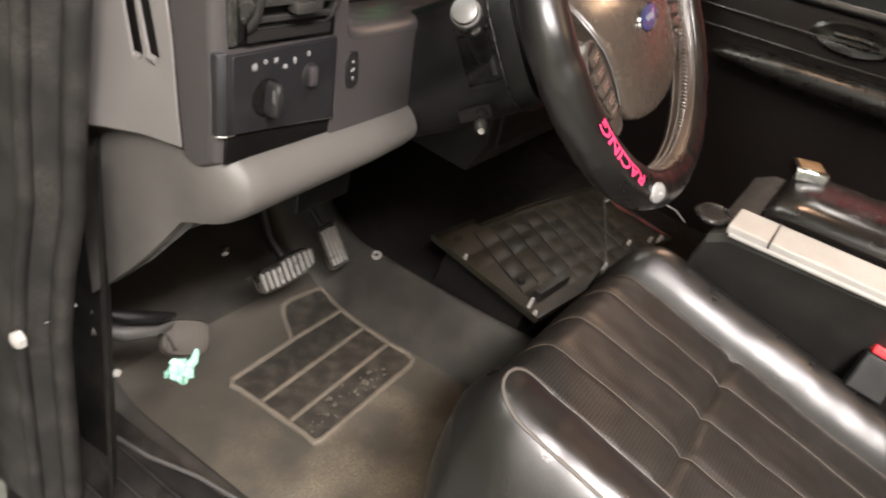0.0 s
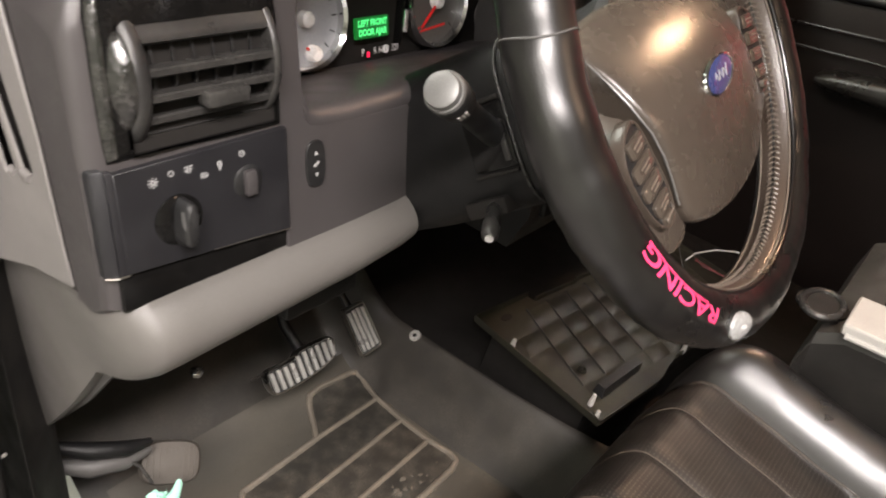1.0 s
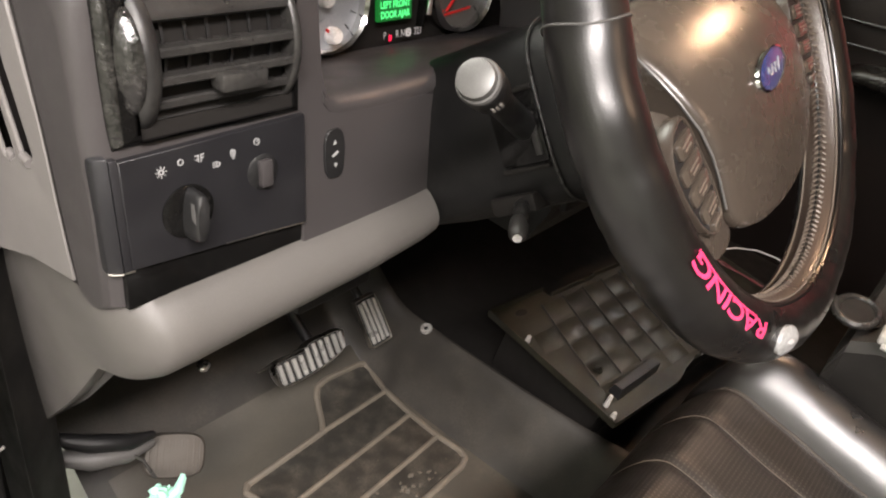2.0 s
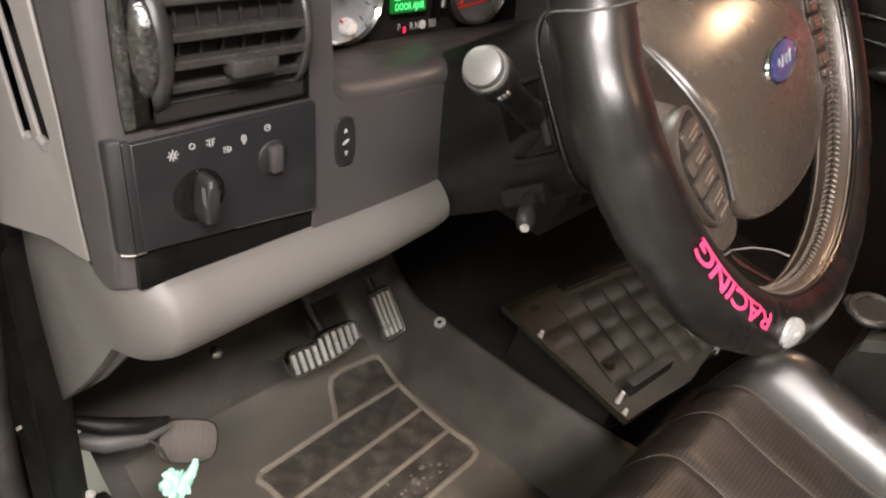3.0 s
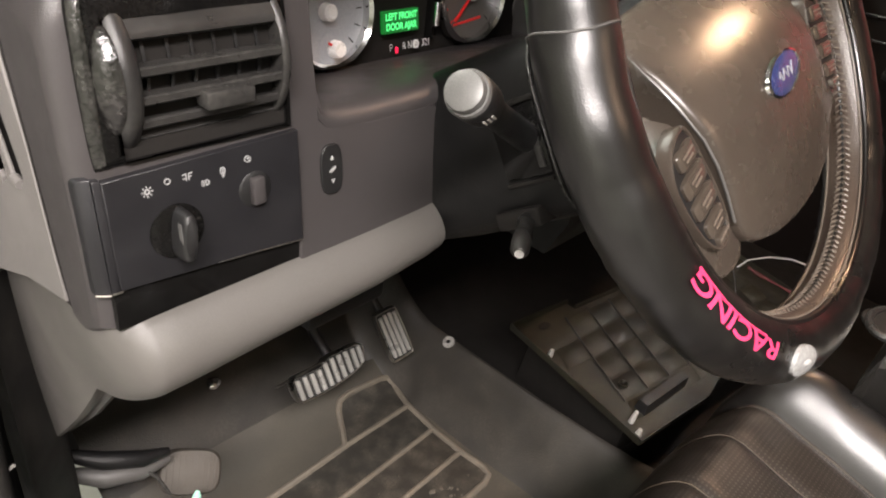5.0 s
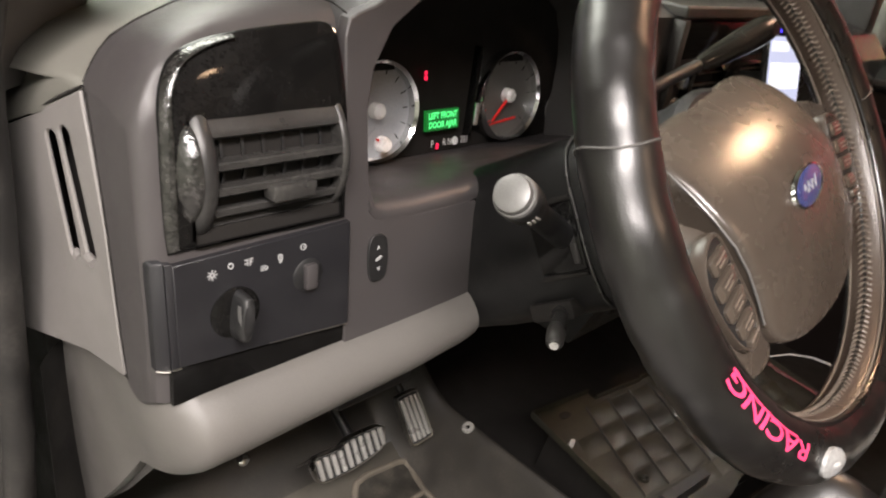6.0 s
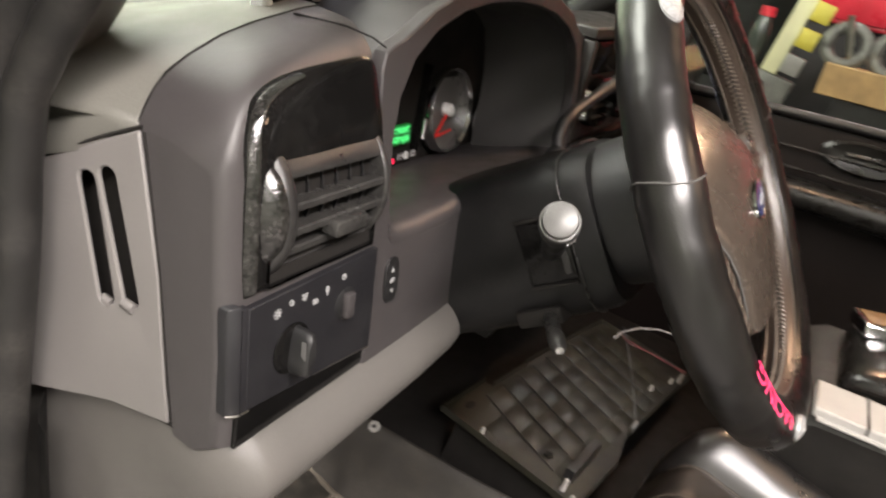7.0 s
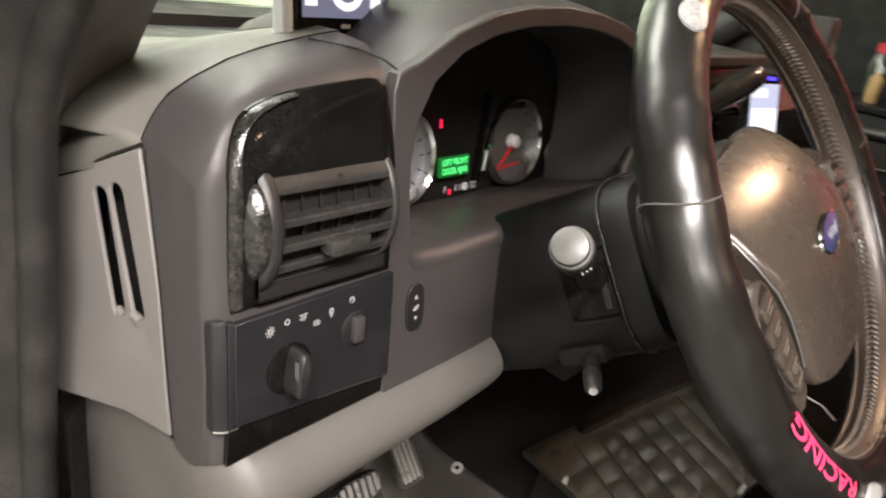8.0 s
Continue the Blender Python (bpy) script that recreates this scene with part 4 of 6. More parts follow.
for words, dz in (("LEFT FRONT", 0.0046), ("DOOR AJAR", -0.0046)):
    bm = text_bm(words, 0.0088, bold=0.0003)
    for v in bm.verts:
        v.co.x *= 0.84
    bmesh.ops.transform(bm, matrix=dm @ Matrix.Translation((0, dz, 0.0024)), verts=bm.verts)
    part("message", bm, M_LCDLIT, scr, "bright letters on the display")
for words, dx, mat_ in (("P", -0.0125, M_WHITE), ("R N", 0.0095, M_WHITE), ("321", 0.0355, M_WHITE)):
    bm = text_bm(words, 0.0100)
    for v in bm.verts:
        v.co.x *= 0.8
    bmesh.ops.transform(bm, matrix=dm @ Matrix.Translation((dx, -0.0245, 0.0)), verts=bm.verts)
    part("gear_letters", bm, mat_, clu, "white gear letters")
part("gear_mark", box(-0.0060, -0.0030, -0.030, -0.0245, -0.001, 0.0, m=dm), M_WARN, clu, "red gear pointer")
bm = cut_plate(oval(0.0215, -0.0245, 0.0042, 0.0042, 20), [], lambda a, b: dm @ Vector((a, b, 0.0)), dm.to_3x3() @ Vector((0, 0, -0.001)))
part("gear_letters", bm, M_WHITE, clu)
bm = text_bm("D", 0.006)
bmesh.ops.transform(bm, matrix=dm @ Matrix.Translation((0.0215, -0.0245, 0.0005)), verts=bm.verts)
part("gear_letters", bm, M_LCDTEXT, clu)
wm = Matrix.Translation((-0.241, -0.1125, 0.7625)) @ pose(0, 0, 0, 82, 0, 0)
tt = part("telltale", cut_plate(oval(0, 0.0035, 0.0018, 0.0022, 12), [], lambda a, b: wm @ Vector((a, b, 0)), wm.to_3x3() @ Vector((0, 0, -0.001))), M_WARN, clu, "lit red belt telltale")
part("telltale_body", box(-0.0018, 0.0018, -0.0035, 0.0008, -0.001, 0.0, m=wm, bev=0.0003), M_WARN, tt)
part("divider", box(-0.1715, -0.1685, -0.118, -0.106, 0.695, 0.79, bev=0.001), M_GLOSS, clu, "glossy divider")
part("odometer_reset", tube([(-0.1685, -0.12, 0.733), (-0.1685, -0.12, 0.710)], 0.0036, 12), M_CHROME, clu, "chrome bar beside the display")

# ---- steering column ----
A_W = radians(32.71)
C_W = Vector((-0.2106, -0.4414, 0.7726))
XW, YW, ZW = Vector((1, 0, 0)), Vector((0, math.sin(A_W), math.cos(A_W))), Vector((0, -math.cos(A_W), math.sin(A_W)))
WHEEL = Matrix(((1, 0, 0, C_W.x), (0, YW.y, ZW.y, C_W.y), (0, YW.z, ZW.z, C_W.z), (0, 0, 0, 1)))


def wp(x, y, z):
    return WHEEL @ Vector((x, y, z))


col = thing("steering_column", (-0.21, -0.3, 0.6), "black plastic steering column shroud", "steering column")
rings = []
for d, rx, up, dn in ((-0.30, 0.080, 0.072, 0.080), (-0.24, 0.079, 0.070, 0.082), (-0.16, 0.077, 0.069, 0.080), (-0.105, 0.076, 0.068, 0.078), (-0.095, 0.072, 0.064, 0.074)):
    ring_ = []
    for x, y in oval(0, 0, 1, 1, 36, 4.2):
        ring_.append(wp(rx * x, (up if y > 0 else dn) * y, d))
    rings.append(ring_)
part("shroud", loft(rings), M_COLUMN, col)
rings = []
for d, r in ((-0.098, 0.066), (-0.06, 0.068), (-0.035, 0.074), (-0.028, 0.07)):
    rings.append([wp(r * x, r * y, d) for x, y in oval(0, 0, 1, 1, 36, 2.3)])
part("collar", loft(rings), M_BLACK, col, "black collar behind the wheel")
seam = [wp(0.0785 * x, (0.0705 if y > 0 else 0.0795) * y, -0.118) for x, y in oval(0, 0, 1, 1, 60, 4.2)]
part("shroud_seam", tube(seam, 0.0012, 6, closed=True), M_VENT, col, "raised shroud seam")
part("stalk_boot", box(-0.0795, -0.070, -0.036, 0.020, -0.166, -0.120, m=WHEEL, bev=0.003), M_GLOSS, col, "glossy black stalk recess")
part("hazard_slider", box(-0.0812, -0.078, -0.030, 0.004, -0.130, -0.124, m=WHEEL, bev=0.0008), M_VENT, col, "small grey slider")
part("recess_lip", box(-0.0806, -0.077, 0.020, 0.024, -0.166, -0.120, m=WHEEL, bev=0.001), M_DARK, col)
part("recess_lip", box(-0.0806, -0.077, -0.041, -0.037, -0.166, -0.120, m=WHEEL, bev=0.001), M_DARK, col)
stalk = thing("indicator_stalk", (-0.281, -0.328, 0.69), "black indicator stalk with silver end cap", "stalk")
K0, K1 = Vector((-0.278, -0.327, 0.688)), Vector((-0.408, -0.363, 0.762))
kd = (K1 - K0).normalized()
part("arm", tube([K0, K0 + 0.03 * kd, K0 + 0.09 * kd, K0 + 0.112 * kd], [0.0105, 0.0105, 0.0095, 0.0105], 20), M_BLACK, stalk)
kmx = Matrix.Translation(K1 - 0.037 * kd) @ kd.to_track_quat("Z", "Y").to_matrix().to_4x4()
part("barrel", turned([(0, 0), (0.0105, 0), (0.0138, 0.004), (0.0147, 0.018), (0.0145, 0.028), (0.013, 0.031), (0, 0.031)], kmx, 40), M_BLACK, stalk, "black twist barrel")
part("collar_ring", turned([(0.0138, 0.029), (0.0145, 0.031), (0.0136, 0.0335), (0.0123, 0.0335), (0.0123, 0.029)], kmx, 40), M_SILVER, stalk, "thin bright ring")
part("end_cap", turned([(0.0123, 0.030), (0.0125, 0.036), (0.0117, 0.039), (0.0085, 0.0402), (0, 0.0406)], kmx, 40), M_SILVER, stalk, "domed silver end cap")
for k in range(3):
    part("marking", box(-0.0149, -0.0140, -0.004 + 0.003 * k, -0.0025 + 0.003 * k, 0.010, 0.017, m=kmx @ Matrix.Rotation(radians(140), 4, "Z")), M_STRIP, stalk)
lever = thing("tilt_lever", (-0.272, -0.335, 0.629), "grey plastic wheel tilt lever", "lever")
L0, L1 = Vector((-0.270, -0.332, 0.634)), Vector((-0.334, -0.372, 0.631))
ld = (L1 - L0).normalized()
part("rod", tube([L0, L0 + 0.02 * ld, L0 + 0.03 * ld, L0 + 0.06 * ld, L1 - 0.004 * ld, L1], [0.0035, 0.0035, 0.0065, 0.0075, 0.007, 0.004], 16), M_VENT, lever)
part("tip", turned([(0, 0.0), (0.0035, 0.0), (0.0035, 0.0015), (0, 0.002)], Matrix.Translation(L1) @ ld.to_track_quat("Z", "Y").to_matrix().to_4x4(), 14), M_CHROME, lever, "bright tip")
part("slot", box(-0.0790, -0.04, -0.074, -0.058, -0.19, -0.145, m=WHEEL, bev=0.003), M_DARK, lever, "dark block standing for the shaded lever slot")

gl = thing("gear_lever", (-0.12, -0.26, 0.73), "black column gear lever with a glossy padded grip", "gear lever")
part("boot", turned([(0, 0), (0.016, 0), (0.015, 0.008), (0.010, 0.016), (0, 0.016)], Matrix.Translation((-0.127, -0.262, 0.722)) @ pose(0, 0, 0, 0, 25, 0), 24), M_BLACK, gl)
part("arm", tube([(-0.125, -0.262, 0.728), (-0.117, -0.254, 0.745), (-0.104, -0.252, 0.760), (-0.080, -0.253, 0.771), (-0.05, -0.256, 0.779), (-0.01, -0.262, 0.793), (0.012, -0.266, 0.801)], 0.0068, 14), M_BLACK, gl, "bent black steel arm")
part("grip", tube([(0.004, -0.264, 0.798), (0.012, -0.266, 0.801), (0.03, -0.270, 0.808), (0.06, -0.278, 0.822), (0.085, -0.285, 0.835), (0.103, -0.290, 0.844), (0.110, -0.292, 0.848)], [0.006, 0.0095, 0.012, 0.0145, 0.0155, 0.013, 0.006], 20), M_LID, gl, "glossy black grip")

# ---- steering wheel ----
wheel = thing("steering_wheel", C_W, "leather-covered steering wheel with pink lettering and grey airbag", "steering wheel")
R_RIM, R_TUBE = 0.1917, 0.0225


def rim_pt(phi, theta, r):
    """phi: round the wheel, degrees from its right, anticlockwise; theta: round the tube, 0 outward, 90 towards the driver."""
    q = R_RIM + r * math.cos(radians(theta))
    return wp(q * math.cos(radians(phi)), q * math.sin(radians(phi)), r * math.sin(radians(theta)))


def cover_r(phi, theta):
    a, b = radians(phi), radians(theta)
    q = Vector((9 * math.cos(a), 9 * math.sin(a), 1.3 * math.sin(b)))
    wob = 0.0012 * noise.noise(q) + 0.0009 * noise.noise(Vector((34 * math.cos(a), 34 * math.sin(a), 1.1 * b))) * (0.4 + 0.6 * abs(math.sin(2 * a)))
    return R_TUBE * (1 + 0.02 * math.cos(radians(2 * theta))) + wob


bm = loft([[rim_pt(p, th, cover_r(p, th)) for th in range(-130, 131, 10)] + [rim_pt(p, th, cover_r(p, th) - 0.005) for th in (140, 180, 220)] for p in (1.5 * k for k in range(240))], False, True)
part("cover", bm, M_LEATHER, wheel, "black leather wheel cover")
bm = loft([[rim_pt(p, 180 + th, 0.0212) for th in range(-46, 47, 6)] + [rim_pt(p, 180, 0.015)] for p in range(0, 360, 3)], False, True)
part("inner_band", bm, M_INNER, wheel, "brownish laced inner band")
st = bmesh.new()
for k in range(200):
    p = k * 1.8
    for a, b in ((166, 179), (194, 181)):
        tube([rim_pt(p, a, 0.0206), rim_pt(p + 0.35, (a + b) / 2, 0.0226), rim_pt(p + 0.9, b, 0.0214)], 0.0010, 5, st)
part("lacing", st, M_HEM, wheel, "pale zigzag lacing along the inner band")
part("lacing_groove", tube([rim_pt(p, 180, 0.0207) for p in range(0, 360, 3)], 0.0014, 6, closed=True), M_LEATHER, wheel, "dark groove between the laced edges")
for th, r in ((136, 0.0217), (-136, 0.0217)):
    part("cover_hem", tube([rim_pt(p, th, r) for p in range(0, 360, 3)], 0.0021, 8, closed=True), M_LEATHER, wheel, "hem of the cover")
    part("hem_edge", tube([rim_pt(p, th + (9 if th > 0 else -9), r + 0.0004) for p in range(0, 360, 3)], 0.0009, 6, closed=True), M_HEM, wheel, "pale worn edge of the hem")
for phi in (168, 12, 62, 118):
    part("seam", tube([rim_pt(phi + 0.9 * math.sin(radians(th * 2)), th, 0.0231) for th in range(-130, 131, 10)], 0.0007, 6), M_PILLAR, wheel, "stitched seam across the cover")

# lettering that follows the rim
bm = text_bm("RACING", 0.0262, cuts=3, bold=0.0006)
for v in bm.verts:
    u, h = v.co.x * 1.04, v.co.y * 0.56
    phi = 222.5 - math.degrees(u / 0.197) - 0.22 * math.degrees(h / 0.197)
    v.co = rim_pt(phi, 80 - math.degrees(h / R_TUBE), R_TUBE + 0.0010)
part("lettering", bm, M_PINK, wheel, "pink printed lettering")
part("underline", tube([rim_pt(208.5 + 1.6 * k, 94, R_TUBE + 0.0002) for k in range(16)], 0.0009, 6), M_PINK, wheel, "pink line along the lettering")


def rim_oval(phi0, th0, a, b, lift, n=26):
    bm = bmesh.new()
    mid = bm.verts.new(rim_pt(phi0, th0, R_TUBE + lift + 0.0016))
    rings = []
    for s, l in ((0.5, lift + 0.0013), (0.9, lift + 0.0004), (1.0, lift - 0.003)):
        rings.append([bm.verts.new(rim_pt(phi0 + math.degrees(s * x / R_RIM), th0 + math.degrees(s * y / R_TUBE), R_TUBE + l)) for x, y in oval(0, 0, a, b, n)])
    for i in range(n):
        bm.faces.new((mid, rings[0][i], rings[0][(i + 1) % n]))
        for p, q in zip(rings, rings[1:]):
            bm.faces.new((p[i], q[i], q[(i + 1) % n], p[(i + 1) % n]))
    return bm


part("emblem", rim_oval(248.8, 68, 0.0165, 0.0115, 0.0012), M_EMBLEM, wheel, "silver oval emblem")
part("emblem_mark", rim_oval(248.8, 68, 0.0060, 0.0022, 0.0022), M_WIRE, wheel)
part("emblem", rim_oval(134, 60, 0.0135, 0.0105, 0.0012), M_EMBLEM, wheel, "silver oval emblem")

# airbag, spokes and button pods, turned a little
TURN_W = radians(12.5)


def hp(x, y, z):
    return wp(x * math.cos(TURN_W) - y * math.sin(TURN_W), x * math.sin(TURN_W) + y * math.cos(TURN_W), z)


HALF = [(0.0, 0.068), (0.045, 0.0675), (0.078, 0.066), (0.094, 0.057), (0.101, 0.043), (0.1015, 0.028), (0.1030, 0.008), (0.1005, -0.018), (0.0995, -0.045), (0.100, -0.072), (0.094, -0.089), (0.066, -0.101), (0.033, -0.107), (0.0, -0.109)]
BAG = rounded(HALF + [(-x, y) for x, y in reversed(HALF[1:-1])])


def bag_line(s):
    return [(x * s, -0.02 + (y + 0.02) * s) for x, y in BAG]


def bag_z(x, y):
    h = y + 0.03
    return 0.0215 - x * x - (5.0 if h > 0 else 1.65) * h * h - 1.5 * x * x * max(0.0, h)


rings = [[hp(x, y, -0.040) for x, y in bag_line(0.96)]]
for s, drop in ((0.985, 0.014), (0.998, 0.008), (1.0, 0.0045), (0.99, 0.0016), (0.97, 0.0003), (0.92, 0), (0.84, 0), (0.74, 0), (0.63, 0), (0.52, 0), (0.41, 0), (0.3, 0), (0.2, 0), (0.1, 0), (0.03, 0)):
    rings.append([hp(x, y, bag_z(x, y) - drop) for x, y in bag_line(s)])
part("airbag_cover", loft(rings), M_HUB, wheel, "domed grey-brown airbag cover")
for side in (-1, 1):
    plan = rounded([(side * x, y) for x, y in ((0.075, 0.046), (0.11, 0.034), (0.145, 0.018), (0.172, 0.010), (0.187, -0.006), (0.182, -0.028), (0.160, -0.052), (0.148, -0.078), (0.128, -0.098), (0.095, -0.104), (0.08, -0.09), (0.075, 0.0))])
    cx = side * 0.135
    rings = []
    for s, z in ((0.90, -0.012), (0.97, -0.008), (0.98, -0.003), (0.96, 0.0), (0.86, 0.0028), (0.5, 0.0038), (0.05, 0.004)):
        rings.append([hp(cx + (x - cx) * s, -0.02 + (y + 0.02) * s, z - 0.003 - 0.010 * smooth(0.14, 0.19, abs(x)) - 0.040 * smooth(-0.004, 0.05, y)) for x, y in plan])
    part("spoke", loft(rings), M_HUB, wheel, "grey-brown spoke")
    pod_line = rounded([(side * x, y) for x, y in ((0.119, 0.006), (0.138, 0.0), (0.150, -0.017), (0.148, -0.040), (0.137, -0.068), (0.121, -0.076), (0.108, -0.069), (0.1055, -0.048), (0.1095, -0.022), (0.113, -0.004))])
    px, py = side * 0.127, -0.034

    def pod_ring(k, z):
        return [hp(px + (x - px) * k, py + (y - py) * k, z) for x, y in pod_line]

    pod = part("button_pod", loft([pod_ring(k, z) for k, z in ((1.02, -0.004), (1.03, 0.0045), (1.0, 0.0062), (0.95, 0.0060), (0.93, 0.0040))]), M_HUB, wheel, "thin raised edge of the button pod")
    part("pod_face", loft([pod_ring(k, z) for k, z in ((0.945, 0.0030), (0.93, 0.0050), (0.85, 0.0053))]), M_BLACK, pod, "dark pod face")
    for k, (by, x0, x1, h) in enumerate(((-0.0105, 0.1165, 0.1405, 0.0062), (-0.0255, 0.1130, 0.1445, 0.0062), (-0.0405, 0.1110, 0.1425, 0.0060), (-0.0555, 0.1110, 0.1365, 0.0058), (-0.0665, 0.1150, 0.1300, 0.0034))):
        bx, w = side * (x0 + x1) / 2, (x1 - x0) / 2
        lean = side * -0.16
        rings = [[hp(bx + x, by + y, z) for x, y in oval(0, 0, w * q, h * q, 24, 5, lean)] for q, z in ((1.0, 0.0045), (1.0, 0.0072), (0.90, 0.0083), (0.6, 0.0087))]
        part("button", loft(rings), M_BUTTON, pod, "glossy worn button")
        for d, l in ((0.0016, 0.0095), (-0.0018, 0.0065)):
            if k == 4 and d < 0:
                continue
            part("button_label", box(-l * 0.8, l * 0.8, -0.0006, 0.0006, 0, 0.0004, m=WHEEL @ Matrix.Rotation(TURN_W, 4, "Z") @ Matrix.Translation((bx, by + d, 0.0087)) @ Matrix.Rotation(lean, 4, "Z")), M_HEM, pod)
    edge_line = [(side * x, y) for x, y in ((0.0955, 0.051), (0.0995, 0.040), (0.1015, 0.024), (0.1020, 0.008), (0.1005, -0.014), (0.0995, -0.032), (0.0995, -0.050), (0.0995, -0.070))]
    part("seam_line", tube([hp(x * 1.006, y, bag_z(x, y) - 0.004) for x, y in edge_line], 0.0010, 6), M_SILVER, wheel, "bright seam line")
bmx = WHEEL @ Matrix.Rotation(TURN_W, 4, "Z") @ Matrix.Translation((0.0, -0.015, 0.0208))
rings = [[bmx @ Vector((x, y, z)) for x, y in oval(0, 0, 0.030 * s, 0.0130 * s, 36)] for s, z in ((1.06, -0.0012), (1.04, 0.0008), (0.95, 0.0014), (0.92, 0.0006))]
badge = part("badge", loft(rings), M_CHROME, wheel, "chrome-edged oval badge")
rings = [[bmx @ Vector((x, y, z)) for x, y in oval(0, 0, 0.030 * s, 0.0130 * s, 36)] for s, z in ((0.93, 0.0006), (0.8, 0.0012), (0.2, 0.0015))]
part("field", loft(rings), M_BADGE, badge, "blue oval field")
part("mark", tube([bmx @ Vector((-0.013 + 0.0024 * k, 0.0042 * math.sin(k * 1.9), 0.0017)) for k in range(12)], 0.0005, 6), M_EMBLEM, badge, "pale scrolled mark")
part("airbag_mark", box(0.038, 0.058, -0.066, -0.0635, 0.0145, 0.0158, m=WHEEL @ Matrix.Rotation(TURN_W, 4, "Z")), M_INNER, wheel)

# ---- pedals ----
def pedal(name, label, m, outline, bars, lean=0.0):
    """A pad with metal ribs; outline: its corners in the pad's own plane, bars: x, low and high end of each rib."""
    t = thing(name, m.translation, label, "pedal")
    line = rounded(outline)
    cx, cy = sum(p[0] for p in line) / len(line), sum(p[1] for p in line) / len(line)

    def ring_at(k, z):
        return [m @ Vector((cx + (x - cx) * k, cy + (y - cy) * k, z)) for x, y in line]

    part("pad", loft([ring_at(k, z) for k, z in ((0.94, -0.014), (0.98, -0.010), (0.98, 0.0), (0.94, 0.002))]), M_RUBBER, t, "black rubber pad")
    part("frame", loft([ring_at(k, z) for k, z in ((1.0, -0.011), (1.025, -0.006), (1.025, 0.002), (1.0, 0.0046), (0.955, 0.0040), (0.945, 0.0005))], caps=False), M_STEEL, t, "bright worn metal edge")
    for x, lo, hi in bars:
        mid = (lo + hi) / 2
        b = box(-0.0031, 0.0031, lo - mid, hi - mid, 0.0005, 0.0068, m=m @ Matrix.Translation((x, mid, 0)) @ Matrix.Rotation(lean, 4, "Z"), bev=0.0013)
        part("rib", b, M_RIB, t, "pale worn metal rib")
    return t


m = Matrix.Translation((-0.190, 0.004, 0.183)) @ pose(0, 0, 0, 62, 0, -6)
bp = pedal("brake_pedal", "wide stepped brake pedal with bright metal ribs", m, [(-0.060, 0.010), (-0.055, -0.028), (-0.030, -0.029), (0.010, -0.026), (0.058, -0.014), (0.066, 0.0), (0.067, 0.022), (0.030, 0.021), (0.002, 0.020), (-0.004, 0.011), (-0.035, 0.0105)],
           [(-0.0475, -0.0245, 0.006), (-0.0355, -0.0245, 0.007), (-0.0235, -0.0245, 0.007), (-0.0115, -0.0235, 0.008), (0.0005, -0.022, 0.015), (0.0125, -0.021, 0.017), (0.0245, -0.0185, 0.0175), (0.0365, -0.0155, 0.018), (0.0485, -0.0125, 0.018), (0.0590, -0.008, 0.018)], 0.10)
part("arm", tube([m @ Vector((0.02, 0.0, -0.012)), m @ Vector((0.02, 0.05, -0.05)), (-0.17, 0.13, 0.36), (-0.17, 0.16, 0.48)], 0.009, 10), M_BLACK, bp, "black pedal arm")
part("return_rod", tube([m @ Vector((-0.004, 0.017, 0.004)), m @ Vector((-0.045, 0.013, 0.006)), m @ Vector((-0.082, 0.009, 0.004))], 0.0014, 8), M_STEEL, bp, "thin bright rod beside the pad")
m = Matrix.Translation((-0.022, 0.035, 0.148)) @ pose(0, 0, 0, 60, 0, -14) @ pose(0, 0, 0, 0, 0, 12.5)
ap = pedal("accelerator_pedal", "narrow accelerator pedal with bright metal ribs", m, [(-0.0205, 0.042), (-0.0205, -0.040), (-0.018, -0.0435), (0.018, -0.0425), (0.0215, -0.039), (0.0205, 0.040), (0.017, 0.0435), (-0.017, 0.0440)],
           [(-0.0135, -0.036, 0.037), (-0.0045, -0.037, 0.038), (0.0045, -0.037, 0.038), (0.0135, -0.036, 0.036)])
part("arm", tube([m @ Vector((0.0, 0.03, -0.012)), (-0.03, 0.16, 0.26), (-0.03, 0.2, 0.40)], 0.007, 10), M_BLACK, ap, "black pedal arm")

pb = thing("parking_brake_pedal", (-0.47, -0.05, 0.2), "parking brake lever arms with a tan ribbed pad", "pedal")
part("arm", tube([(-0.552, 0.0, 0.275), (-0.52, -0.03, 0.268), (-0.485, -0.045, 0.258), (-0.455, -0.04, 0.245)], [0.006, 0.010, 0.009, 0.004], 12), M_COLUMN, pb, "dark lever arm")
part("arm", tube([(-0.552, 0.0, 0.245), (-0.52, -0.025, 0.238), (-0.485, -0.035, 0.23), (-0.452, -0.03, 0.222)], [0.007, 0.012, 0.010, 0.005], 12), M_PILLAR, pb, "grey lever arm")
pm = Matrix.Translation((-0.428, -0.032, 0.183)) @ pose(0, 0, 0, 48, 12, -28)
rings = [[pm @ Vector((x, y, z)) for x, y in oval(0, 0, 0.036 * q, 0.027 * q, 28, 3.4)] for q, z in ((0.9, -0.012), (1.0, -0.008), (1.0, 0.002), (0.92, 0.007), (0.6, 0.010), (0.05, 0.011))]
pad = part("pad", loft(rings), M_TAN, pb, "tan ribbed pad")
for k in range(9):
    x = -0.028 + 0.007 * k
    part("rib", box(x - 0.0012, x + 0.0012, -0.019, 0.019, 0.006, 0.0105, m=pm, bev=0.0006), M_TAN, pad)

# ---- floor mat, loose panel, small things on the floor ----
mat = thing("floor_mat", (-0.2, -0.2, 0.0), "dusty black rubber floor mat with ridged heel pad", "floor mat")


